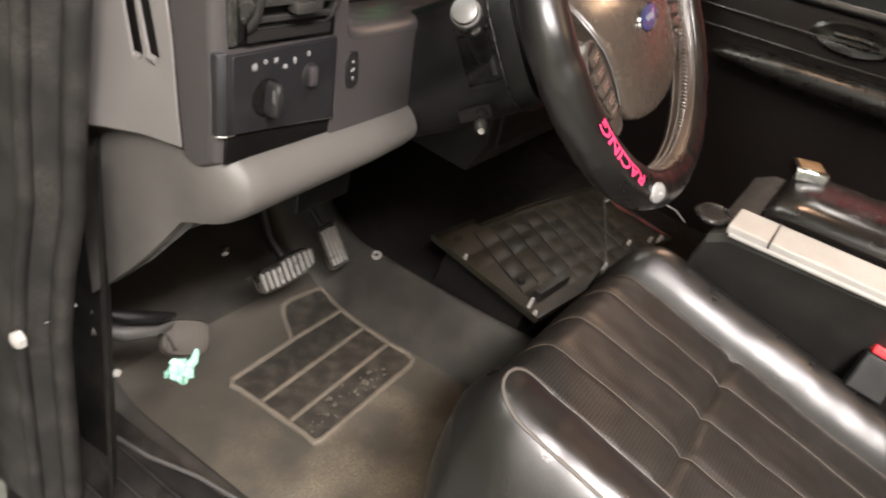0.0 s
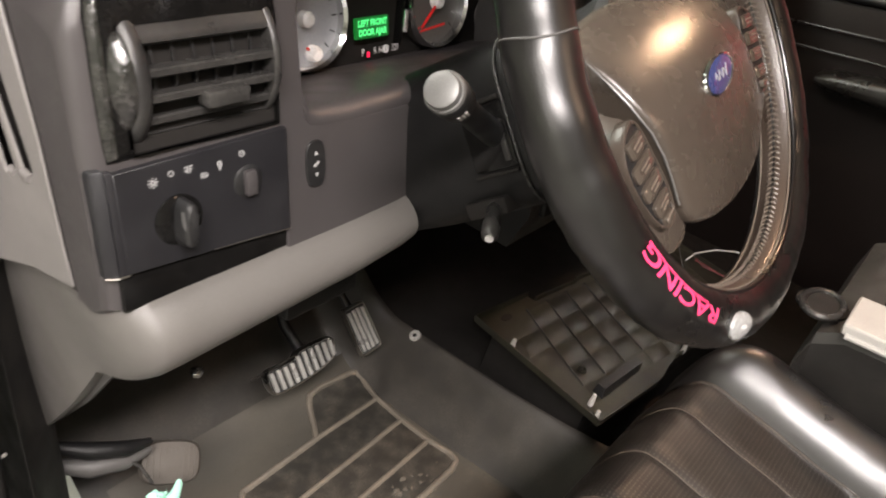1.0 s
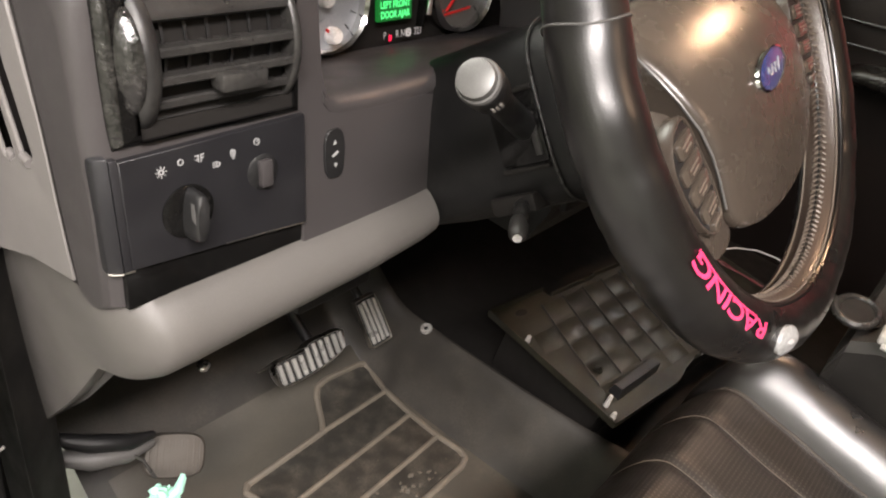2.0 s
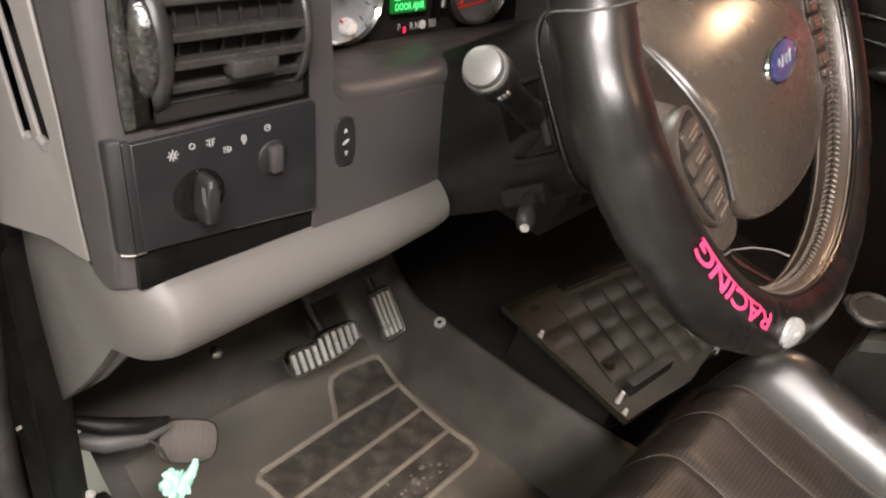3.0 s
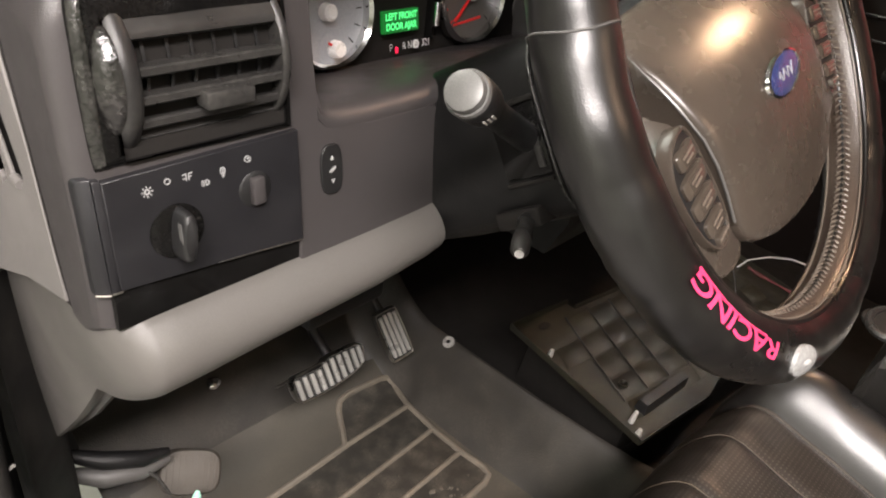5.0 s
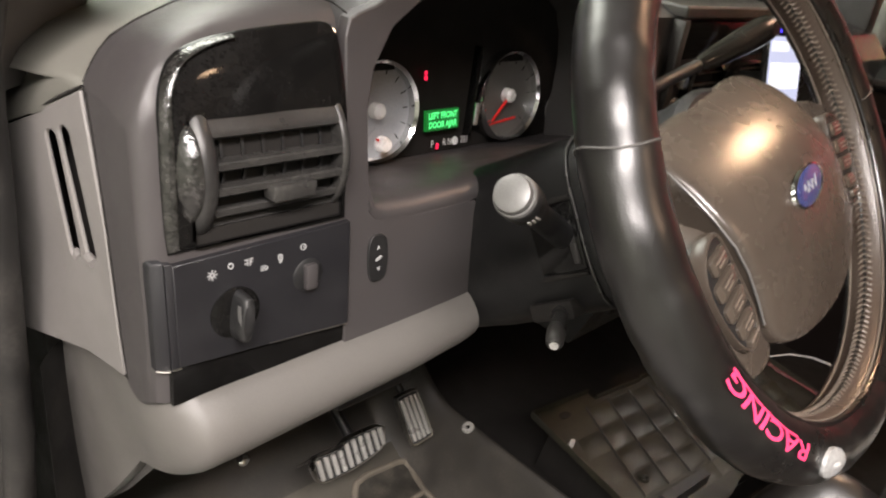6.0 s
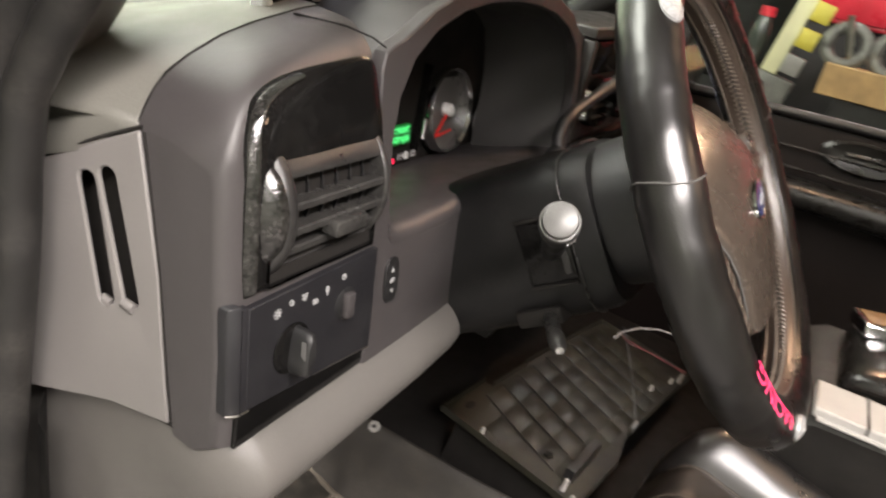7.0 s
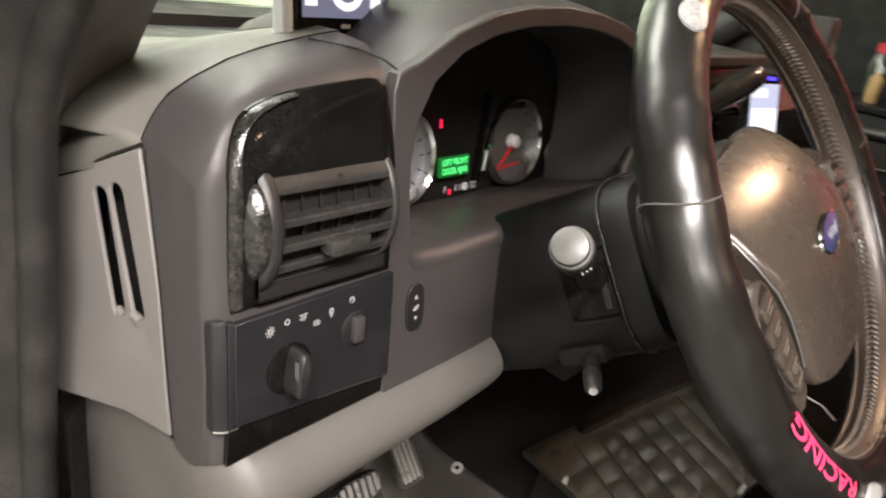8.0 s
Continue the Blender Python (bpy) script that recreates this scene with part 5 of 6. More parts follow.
def mat_z(x, y):
    return floor_height(min(x, -0.01), y) + 0.009


def mat_fn(u, v):
    x, y = -0.45 + 0.46 * u, -0.55 + 0.66 * v
    return (x, y, mat_z(x, y) + 0.0012 * math.sin(20 * x + 13 * y))


part("sheet", sheet(mat_fn, 46, 60), M_MAT, mat)


def ridge(points, r=0.0042):
    dense = []
    for a, b in zip(points, points[1:]):
        for k in range(6):
            f = k / 6
            x, y = a[0] + (b[0] - a[0]) * f, a[1] + (b[1] - a[1]) * f
            dense.append((x, y, mat_z(x, y) + 0.0015))
    x, y = points[-1]
    dense.append((x, y, mat_z(x, y) + 0.0015))
    return tube(dense, r, 8)


BORDER = [(-0.146, 0.004), (-0.30, -0.002), (-0.309, -0.012), (-0.305, -0.03), (-0.301, -0.18), (-0.304, -0.2), (-0.29, -0.205), (-0.03, -0.197), (-0.012, -0.19), (-0.006, -0.175), (-0.010, -0.128), (-0.008, -0.064), (0.0, 0.006), (0.015, 0.058), (0.013, 0.072), (0.0, 0.077),
          (-0.07, 0.083), (-0.095, 0.079), (-0.108, 0.065), (-0.128, 0.03), (-0.146, 0.004)]
part("ridge", ridge(BORDER, 0.0056), M_RIDGE, mat, "worn raised border")
for a, b in (((-0.303, -0.075), (-0.008, -0.063)), ((-0.301, -0.14), (-0.010, -0.128)), ((-0.146, 0.004), (0.0, 0.004))):
    part("ridge", ridge([a, b], 0.0046), M_RIDGE, mat, "worn raised rib")


def well(corners):
    """A sunk rubber field between the ribs, corners from the left rear round."""
    (ax, ay), (bx, by), (cx, cy), (dx, dy) = corners
    def at(u, v):
        x = (ax * (1 - u) + bx * u) * (1 - v) + (dx * (1 - u) + cx * u) * v
        y = (ay * (1 - u) + by * u) * (1 - v) + (dy * (1 - u) + cy * u) * v
        return (x, y, mat_z(x, y) + 0.0018 + 0.0006 * noise.noise(Vector((x * 60, y * 60, 1))))
    return part("well", sheet(at, 16, 8), M_CELL, mat, "dark worn field between the ribs")


well([(-0.30, -0.202), (-0.012, -0.193), (-0.012, -0.13), (-0.30, -0.141)])
well([(-0.30, -0.139), (-0.012, -0.127), (-0.010, -0.065), (-0.302, -0.076)])
well([(-0.302, -0.074), (-0.010, -0.062), (-0.002, 0.003), (-0.304, -0.002)])
well([(-0.140, 0.006), (-0.002, 0.006), (0.012, 0.072), (-0.10, 0.078)])
rng = random.Random(21)
crumbs = bmesh.new()
for k in range(110):
    if k < 55:
        f = rng.random()
        x, y, r = -0.285 + 0.22 * f + rng.gauss(0, 0.012), -0.172 + rng.gauss(0, 0.011), abs(rng.gauss(0.0025, 0.0016))
    else:
        x, y, r = rng.uniform(-0.43, 0.0), rng.uniform(-0.5, 0.06), abs(rng.gauss(0.0012, 0.0006))
    made = bmesh.ops.create_icosphere(crumbs, subdivisions=1, radius=max(0.0006, min(0.007, r)))
    for v in made["verts"]:
        v.co = Vector((x, y, mat_z(x, y) + 0.0025)) + Vector((v.co.x * rng.uniform(0.8, 1.6), v.co.y * rng.uniform(0.8, 1.4), v.co.z * 0.6))
tagged(linked("dirt_crumbs", crumbs, M_DEBRIS), "dry dirt crumbs scattered on the rubber mat", "dirt", kind="stuff")

pan = thing("loose_trim_panel", (0.3, -0.27, 0.18), "dirty olive-grey trim panel lying face down on the hump", "trim panel")
PO = Vector((0.081, -0.120, 0.206))
PU = (Vector((0.71, -0.204, 0.167)) - PO)
PV = (Vector((0.057, -0.376, 0.170)) - PO)
PN = PU.cross(PV).normalized()
PN = PN if PN.z > 0 else -PN


def pan_at(u, v, h=0.0):
    return PO + PU * u + PV * v + PN * (h + 0.012 * math.sin(math.pi * u))


pl = bmesh.new()


def pan_v(u, j):
    start = 0.0 if u < 0.207 else 0.062 if u < 0.40 else 0.045
    end = 1.01 - 0.08 * smooth(0.25, 0.40, u)
    return start + (end - start) * j / 14


rows = [[pl.verts.new(pan_at(u, pan_v(u, j))) for j in range(15)] for u in [0, 0.04, 0.08, 0.12, 0.16, 0.2, 0.206, 0.212] + [0.25 + 0.05 * k for k in range(16)]]
for a, b in zip(rows, rows[1:]):
    for j in range(14):
        pl.faces.new((a[j], a[j + 1], b[j + 1], b[j]))
ext = bmesh.ops.extrude_face_region(pl, geom=pl.faces[:])
bmesh.ops.translate(pl, vec=-0.004 * PN, verts=[g for g in ext["geom"] if isinstance(g, bmesh.types.BMVert)])
part("sheet", pl, M_PANEL, pan)


def pan_bar(u0, v0, u1, v1, w, h, name="rib", material=M_PANEL, label=""):
    n = 8
    ring4 = []
    d = (PU * (u1 - u0) + PV * (v1 - v0)).normalized()
    s = d.cross(PN).normalized() * w
    for k in range(n + 1):
        f = k / n
        p = pan_at(u0 + (u1 - u0) * f, v0 + (v1 - v0) * f)
        ring4.append([p - s, p + s, p + s * 0.7 + PN * h, p - s * 0.7 + PN * h])
    return part(name, loft(ring4), material, pan, label)


def pan_line(k, v):
    """The k-th moulded line, which bends towards the rear."""
    return 0.060 + 0.087 * k + 0.030 - 0.135 * v ** 0.85


CROSS = (0.10, 0.27, 0.44, 0.61, 0.77, 0.90)
for k in range(1, 11):
    if k < 9:
        for v0, v1 in ((0.10, 0.44), (0.44, 0.77)):
            pan_bar(pan_line(k, v0), v0, pan_line(k, v1), v1, 0.0011, 0.0035, material=M_BENCH)
    for a, b in zip(CROSS, CROSS[1:]):
        ends = [pan_line(k - 1, a), pan_line(k, a), pan_line(k, b), pan_line(k - 1, b)]
        if min(ends) < 0.015 or max(ends) > 0.97 or (a < 0.2 and max(ends) < 0.20):
            continue
        cell = bmesh.new()
        low = [cell.verts.new(pan_at(u + (0.003 if q in (0, 3) else -0.003), v + (0.010 if q < 2 else -0.010), 0.0004)) for q, (u, v) in enumerate(zip(ends, (a, a, b, b)))]
        top = [cell.verts.new(pan_at(u + (0.006 if q in (0, 3) else -0.006), v + (0.018 if q < 2 else -0.018), 0.0013)) for q, (u, v) in enumerate(zip(ends, (a, a, b, b)))]
        cell.faces.new(top)
        for q in range(4):
            cell.faces.new((low[q], low[(q + 1) % 4], top[(q + 1) % 4], top[q]))
        part("field", cell, M_FIELD, pan)
for a in ((0, 0, 0.205, 0), (0.212, 0.062, 0.40, 0.062), (0.40, 0.045, 1, 0.045), (0, 1.01, 0.25, 1.01), (0.40, 0.93, 1, 0.93), (0, 0, 0, 1.01), (1, 0.045, 1, 0.93)):
    pan_bar(*a, 0.002, 0.009, "flange")
pan_bar(0.075, 0.86, 0.25, 0.84, 0.010, 0.020, "raised_block", M_BLACK, "black raised block")
for u, v, r in ((0.013, 0.30, 0.010), (0.034, 0.885, 0.016), (0.010, 0.97, 0.010), (0.433, 0.925, 0.018), (0.905, 0.90, 0.016), (0.86, 0.86, 0.008), (0.72, 0.80, 0.008)):
    p = pan_at(u, v)
    part("clip", tube([p, p + PN * 0.006, p + PN * (0.006 + r)], [0.0045, 0.0045, 0.0030], 10), M_STRIP, pan, "pale plastic clip")
p = pan_at(0.105, 0.68, 0.002)
part("stud", turned([(0.004, 0), (0.006, 0.005), (0.008, 0.005), (0.008, 0)], Matrix.Translation(p), 16), M_PANEL, pan)
# added dark block that fills the shaded gap under the panel
part("underframe", loft([[pan_at(u, v, h) for u, v in ((0.06, 0.08), (0.92, 0.1), (0.92, 0.86), (0.06, 0.86))] for h in (-0.006, -0.17)]), M_DARK, pan, "dark box standing for the shade beneath the panel")
part("dark_opening", cut_plate(oval(0.082, 0.093, 0.019, 0.026, 20), [], lambda a, b: pan_at(a, b, 0.0012), 0.0008 * PN), M_DARK, pan, "dark oval plate standing for a shaded opening")

screw = thing("floor_fastener", (0.069, -0.011, 0.11), "round metal floor fastener", "fastener")
fm = Matrix.Translation((0.069, -0.011, floor_height(0.069, -0.011) + 0.0015)) @ pose(0, 0, 0, 0, -30, 0)
part("washer", turned([(0.004, 0.001), (0.004, 0.003), (0.010, 0.003), (0.011, 0.0), (0, -0.002)], fm, 24), M_RIB, screw)
part("hole", turned([(0, 0.0015), (0.004, 0.0015), (0.004, -0.001), (0, -0.001)], fm, 16), M_DARK, screw)

gt = thing("green_plastic_clip", (-0.468, -0.072, 0.15), "crumpled pale green plastic clip hanging by the kick panel", "clip")
rng = random.Random(4)
blob = bmesh.new()
bmesh.ops.create_icosphere(blob, subdivisions=3, radius=1)
for v in blob.verts:
    k = 0.75 + 0.55 * noise.noise(v.co * 2.6)
    v.co = Vector((-0.466 + v.co.x * 0.018 * k, -0.072 + v.co.y * 0.020 * k, 0.168 + v.co.z * 0.024 * k))
part("body", blob, M_GREEN, gt)
for k in range(6):
    a = rng.uniform(0, 6.28)
    s = Vector((-0.466, -0.072, 0.165))
    part("tab", tube([s, s + Vector((0.016 * math.cos(a), 0.018 * math.sin(a), rng.uniform(-0.02, 0.03))), s + Vector((0.026 * math.cos(a + 0.5), 0.026 * math.sin(a + 0.5), rng.uniform(-0.045, 0.045)))], [0.007, 0.006, 0.003], 8), M_GREEN, gt)
part("string", tube([(-0.468, -0.06, 0.20), (-0.475, -0.05, 0.225), (-0.49, -0.03, 0.24)], 0.002, 8), M_VENT, gt, "grey string")

ss = thing("sill_screw", (-0.555, -0.052, 0.209), "small bright screw in the kick panel", "screw")
part("head", turned([(0, 0.003), (0.004, 0.0028), (0.006, 0), (0, -0.002)], Matrix.Translation((-0.556, -0.055, 0.209)) @ pose(0, 0, 0, 60, -50, 0), 14), M_STRIP, ss)

# ---- driver's seat ----
seat = thing("driver_seat", (-0.2, -0.8, 0.0), "worn black leather seat cushion with stitched channels", "seat")


def seat_front(x):
    return -0.452 - 0.085 * (min(1.0, abs(x + 0.19) / 0.30)) ** 6


SEAT_LINES = (-0.33, -0.248, -0.16, -0.068)


def seat_top(x, y):
    dx = x + 0.165
    a = abs(dx)
    z = 0.376 - 0.25 * max(0.0, min(0.5, -0.5 - y))
    if a > 0.172:
        top = 0.224 if dx > 0 else 0.231
        z += 0.046 * (1 - max(0.0, (top - a) / (top - 0.172)) ** 2)
    out = (a - 0.224) / 0.052 if dx > 0 else (a - 0.25) / 0.07
    if out > 0:
        z -= 0.10 * out ** 2.0
    z -= 0.006 * math.exp(-((a - 0.170) / 0.006) ** 2)
    for line in SEAT_LINES:
        z -= 0.004 * math.exp(-((x - line) / 0.006) ** 2)
    z -= 0.008 * math.exp(-((y + 0.695) / 0.008) ** 2) * (1 if a < 0.17 else 0)
    f = (y - seat_front(x) + 0.075) / 0.075
    if f > 0:
        z -= 0.075 * f ** 2.6
    return z + 0.004 * noise.noise(Vector((x * 9, y * 9, 2))) + 0.0015 * noise.noise(Vector((x * 38, y * 30, 5)))


def seat_pt(x, v):
    y = seat_front(x) * (1 - v) - 1.2 * v
    return (x, y, seat_top(x, y))


def seat_strip(x0, x1, nx):
    return sheet(lambda u, v: seat_pt(x0 + (x1 - x0) * u, v), nx, 110)


part("insert", seat_strip(-0.337, 0.008, 72), M_PERF, seat, "perforated leather seat insert")
part("side_bolster", seat_strip(0.008, 0.105, 30), M_SEAT, seat, "shiny black leather bolster")
part("side_bolster", seat_strip(-0.485, -0.337, 32), M_SEAT, seat, "shiny black leather bolster")


def seat_edge(k):
    """The cushion's outer edge, from the left rear round the front to the right rear."""
    if k < 0.35:
        return seat_pt(-0.485, 1 - k / 0.35)
    if k < 0.65:
        return seat_pt(-0.485 + 0.59 * (k - 0.35) / 0.30, 0)
    return seat_pt(0.105, (k - 0.65) / 0.35)


def skirt_pt(u, v):
    x, y, z = seat_edge(u)
    away = Vector((x + 0.19, (y + 0.75) if y > -0.75 else 0.0)).normalized() * 0.014 * math.sin(math.pi * min(1, v * 1.3)) 
    pull = 0.06 * v * v
    return (x + away.x - (x + 0.19) * pull, y + away.y - pull * 0.3, z * (1 - v) + 0.06 * v)


part("skirt", sheet(skirt_pt, 120, 12), M_SEAT, seat, "black leather side of the cushion")
for line in SEAT_LINES[1:]:
    pts = [(line, y, seat_top(line, y) + 0.0012) for y in [seat_front(line) - 0.004 - 0.012 * k for k in range(58)]]
    part("stitching", tube(pts, 0.0010, 5), M_STITCH, seat, "line of brown stitching")
for x in (-0.335, 0.006):
    pts = [(x, y, seat_top(x, y) + 0.002) for y in [seat_front(x) - 0.004 - 0.012 * k for k in range(58)]]
    part("piping", tube(pts, 0.0009, 5), M_STITCH, seat, "stitched edge of the insert")
pts = [(0.078, y, seat_top(0.078, y) + 0.0004) for y in [seat_front(0.078) - 0.006 - 0.012 * k for k in range(58)]]
part("piping", tube(pts, 0.0013, 6), M_STITCH, seat, "stitched seam along the bolster")
loop = [(-0.352, -1.19 + 0.03 * k) for k in range(22)]
loop += [(-0.395 + 0.043 * math.cos(a * math.pi / 12), -0.555 + 0.05 * math.sin(a * math.pi / 12)) for a in range(13)]
loop += [(-0.438, -0.56 - 0.03 * k) for k in range(22)]
part("piping", tube([(x, y, seat_top(x, y) + 0.0008) for x, y in loop], 0.0022, 6), M_PIPING, seat, "worn piping in a loop round the bolster panel")

# ---- centre console ----
con = thing("centre_console", (0.22, -0.9, 0.0), "dark plastic centre console with padded lid", "console")
rings = []
for y, z in ((-0.575, 0.42), (-0.585, 0.462), (-0.615, 0.478), (-0.9, 0.482), (-1.4, 0.482)):
    rings.append([(0.135, y, 0.08), (0.106, y, z - 0.12), (0.056, y, z - 0.014), (0.060, y, z), (0.38, y, z), (0.40, y, z - 0.02), (0.425, y, 0.08)])
part("body", loft(rings), M_CONSOLE, con)
soften(part("top_strip", box(0.049, 0.133, -1.3, -0.606, 0.478, 0.492), M_STRIP, con, "pale worn strip along the edge"), 0.003, 2)
part("strip_joint", box(0.048, 0.134, -0.668, -0.665, 0.479, 0.4927), M_VENT, con)
part("strip_lip", tube([(0.0475, -0.612, 0.479), (0.0475, -0.9, 0.479), (0.0475, -1.29, 0.479)], 0.0035, 8), M_STRIP, con, "pale lower lip of the strip")
rings = []
for y, s, dz in ((-0.632, 0.4, -0.015), (-0.64, 0.75, -0.006), (-0.655, 0.93, 0.0), (-0.69, 1.0, 0.004), (-1.0, 1.0, 0.006), (-1.35, 1.0, 0.004)):
    rings.append([(0.250 + 0.102 * x * (0.85 + 0.15 * s), y, 0.492 + dz + 0.032 * z * s) for x, z in oval(0, 0, 1, 1, 32, 3)])
part("lid", loft(rings), M_LID, con, "glossy black padded lid")
ring_pts = [(0.108 + 0.034 * math.cos(a * 0.2618), -0.575 + 0.022 * math.sin(a * 0.2618), 0.474) for a in range(24)]
part("cup_ring", tube(ring_pts, 0.0045, 8, closed=True), M_VENT, con, "grey cup holder ring")
part("cup_well", turned([(0, 0.002), (0.03, 0.002), (0.03, -0.001), (0, -0.001)], Matrix.Translation((0.108, -0.575, 0.472)), 28), M_DARK, con)

bk = thing("metal_lighter_box", (0.37, -0.655, 0.50), "small shiny metal box with an amber window on the console", "box")
bx = Matrix.Translation((0.300, -0.662, 0.532)) @ pose(0, 0, 0, -4, 4, 15)
soften(part("case", box(-0.036, 0.036, -0.026, 0.026, -0.012, 0.010, m=bx), M_CHROME, bk), 0.004, 3)
part("window", box(-0.028, 0.028, -0.018, 0.018, 0.0102, 0.0112, m=bx, bev=0.0004), M_AMBER, bk, "amber window")
buckle = thing("belt_buckle", (0.09, -0.87, 0.38), "black belt buckle with a red button", "buckle")
bx = Matrix.Translation((0.088, -0.872, 0.385)) @ pose(0, 0, 0, 10, 20, 10)
soften(part("housing", box(-0.012, 0.012, -0.028, 0.028, -0.06, 0.0, m=bx), M_BLACK, buckle), 0.004, 2)
soften(part("button", box(-0.010, 0.010, -0.024, 0.024, 0.0, 0.014, m=bx), M_REDBUTTON, buckle, "red release button"), 0.003, 2)

# ---- centre stack and passenger dash ----
cs = thing("centre_stack", (0.2, -0.2, 0.5), "black glossy centre stack with air vents", "centre stack")
rings = []
for x in (0.022, 0.035, 0.20, 0.40, 0.44):
    rings.append([(x, y, z) for y, z in ((-0.185, 0.40), (-0.212, 0.46), (-0.212, 0.60), (-0.206, 0.74), (-0.198, 0.835), (-0.18, 0.846), (-0.10, 0.85), (0.1, 0.8), (0.1, 0.42))])
part("body", loft(rings), M_BLACK, cs)
for cx in (0.155, 0.275):
    vm = Matrix.Translation((cx, -0.207, 0.748)) @ pose(0, 0, 0, 86, 0, 0)
    rings = [[vm @ Vector((x, y, z)) for x, y in oval(0, 0, 0.052 * s, 0.034 * s, 32, 3)] for s, z in ((1.0, -0.004), (1.0, 0.010), (0.9, 0.012), (0.86, 0.002))]
    v = part("side_vent", loft(rings), M_GLOSS, cs, "glossy centre vent ring")
    for k in range(4):
        part("slat", box(-0.042, 0.042, -0.022 + 0.0145 * k, -0.0205 + 0.0145 * k, -0.002, 0.008, m=vm), M_VENT, v)
part("radio", box(0.05, 0.34, -0.222, -0.205, 0.60, 0.70, bev=0.004), M_GLOSS, cs, "glossy black radio face")
part("screen", box(0.075, 0.37, -0.210, -0.200, 0.788, 0.832, bev=0.003), M_GLOSS, cs, "glossy dark screen panel")
soften(part("top_frame", box(0.06, 0.39, -0.212, -0.17, 0.835, 0.850), M_CONSOLE, cs, "pale frame over the screen"), 0.003, 2)
part("end_frame", box(0.058, 0.072, -0.214, -0.19, 0.70, 0.834, bev=0.003), M_CONSOLE, cs, "end of the frame")
for z_ in (0.735, 0.762):
    part("knob", turned([(0, 0.010), (0.007, 0.0095), (0.009, 0.0), (0, 0.0)], Matrix.Translation((0.092, -0.208, z_)) @ pose(0, 0, 0, 90, 0, 0), 20), M_CHROME, cs, "small bright knob")
part("knob", turned([(0, 0.014), (0.011, 0.013), (0.013, 0.0), (0, 0.0)], Matrix.Translation((0.085, -0.222, 0.655)) @ pose(0, 0, 0, 90, 0, 0), 24), M_SILVER, cs)
part("lower_panel", box(0.05, 0.40, -0.220, -0.205, 0.45, 0.58, bev=0.006), M_COLUMN, cs)

ph = thing("phone", (0.31, -0.27, 0.77), "lit smartphone standing in a black dash mount", "phone")
pm = Matrix.Translation((0.240, -0.270, 0.772)) @ pose(0, 0, 0, 76, 0, -14)
soften(part("body", box(-0.037, 0.037, -0.07, 0.066, -0.005, 0.004, m=pm), M_GLOSS, ph), 0.003, 2)
part("screen", box(-0.033, 0.033, -0.062, 0.052, 0.004, 0.0052, m=pm), M_SCREEN, ph, "lit bluish screen")
part("screen_block", box(-0.030, 0.030, -0.012, 0.020, 0.0052, 0.0060, m=pm), M_SCREENWHITE, ph, "white block on the screen")
part("screen_block", box(-0.030, 0.004, 0.034, 0.046, 0.0052, 0.0058, m=pm), M_SCREENWHITE, ph, "white heading on the screen")
for k in range(3):
    part("screen_line", box(-0.028, 0.028 - 0.008 * k, -0.030 - 0.011 * k, -0.026 - 0.011 * k, 0.0052, 0.0057, m=pm), M_SCREENTABLET, ph, "dim line on the screen")
part("light", box(-0.022, 0.022, 0.057, 0.0615, 0.0042, 0.0058, m=pm), M_BLUELED, ph, "blue light bar")
part("mount", box(-0.012, 0.012, -0.03, 0.01, -0.055, -0.005, m=pm, bev=0.003), M_BLACK, ph)

pd = thing("passenger_dash", (0.7, -0.1, 0.5), "black passenger side dashboard with glove box", "dashboard")
rings = []
for x in (0.442, 0.46, 0.70, 0.92, 0.945):
    rings.append([(x, y, z) for y, z in ((-0.15, 0.42), (-0.20, 0.46), (-0.215, 0.60), (-0.205, 0.70), (-0.215, 0.76), (-0.18, 0.80), (-0.10, 0.815), (0.1, 0.80), (0.1, 0.42))])
part("body", loft(rings), M_LID, pd)
part("glove_box", box(0.50, 0.88, -0.222, -0.208, 0.48, 0.66, bev=0.006), M_DOOR, pd, "glove box lid")

# hanging wire under the wheel
pw = thing("wire_end", (-0.6, -0.05, 0.33), "short pale wire end sticking out of the pillar", "wire")
part("strand", tube([(-0.604, -0.055, 0.345), (-0.618, -0.05, 0.335), (-0.634, -0.04, 0.325)], 0.0018, 6), M_STRIP, pw)
wr = thing("loose_wires", (0.69, -0.32, 0.15), "thin pale and red loose wires looped over the trim panel", "wire")
part("pale_strand", tube([(0.652, -0.258, 0.132), (0.661, -0.260, 0.158), (0.676, -0.275, 0.181), (0.690, -0.307, 0.199), (0.701, -0.345, 0.2085), (0.706, -0.384, 0.209), (0.708, -0.425, 0.203), (0.708, -0.455, 0.185)], 0.0016, 8), M_WIRE, wr, "pale grey wire loop")
for d in (0.0, 0.006):
    part("red_strand", tube([(0.668, -0.280, 0.168 + d), (0.670, -0.300, 0.168 - d), (0.672, -0.368, 0.156 + 0.5 * d), (0.674, -0.405, 0.151), (0.675, -0.432, 0.150 - d)], 0.0014, 6), M_REDWIRE, wr, "dark red wire")
part("black_strand", tube([pan_at(0.433, 0.925, 0.02), pan_at(0.46, 0.80, 0.06), pan_at(0.50, 0.62, 0.11), pan_at(0.50, 0.50, 0.15)], 0.0011, 6), M_BLACK, wr, "thin black wire")

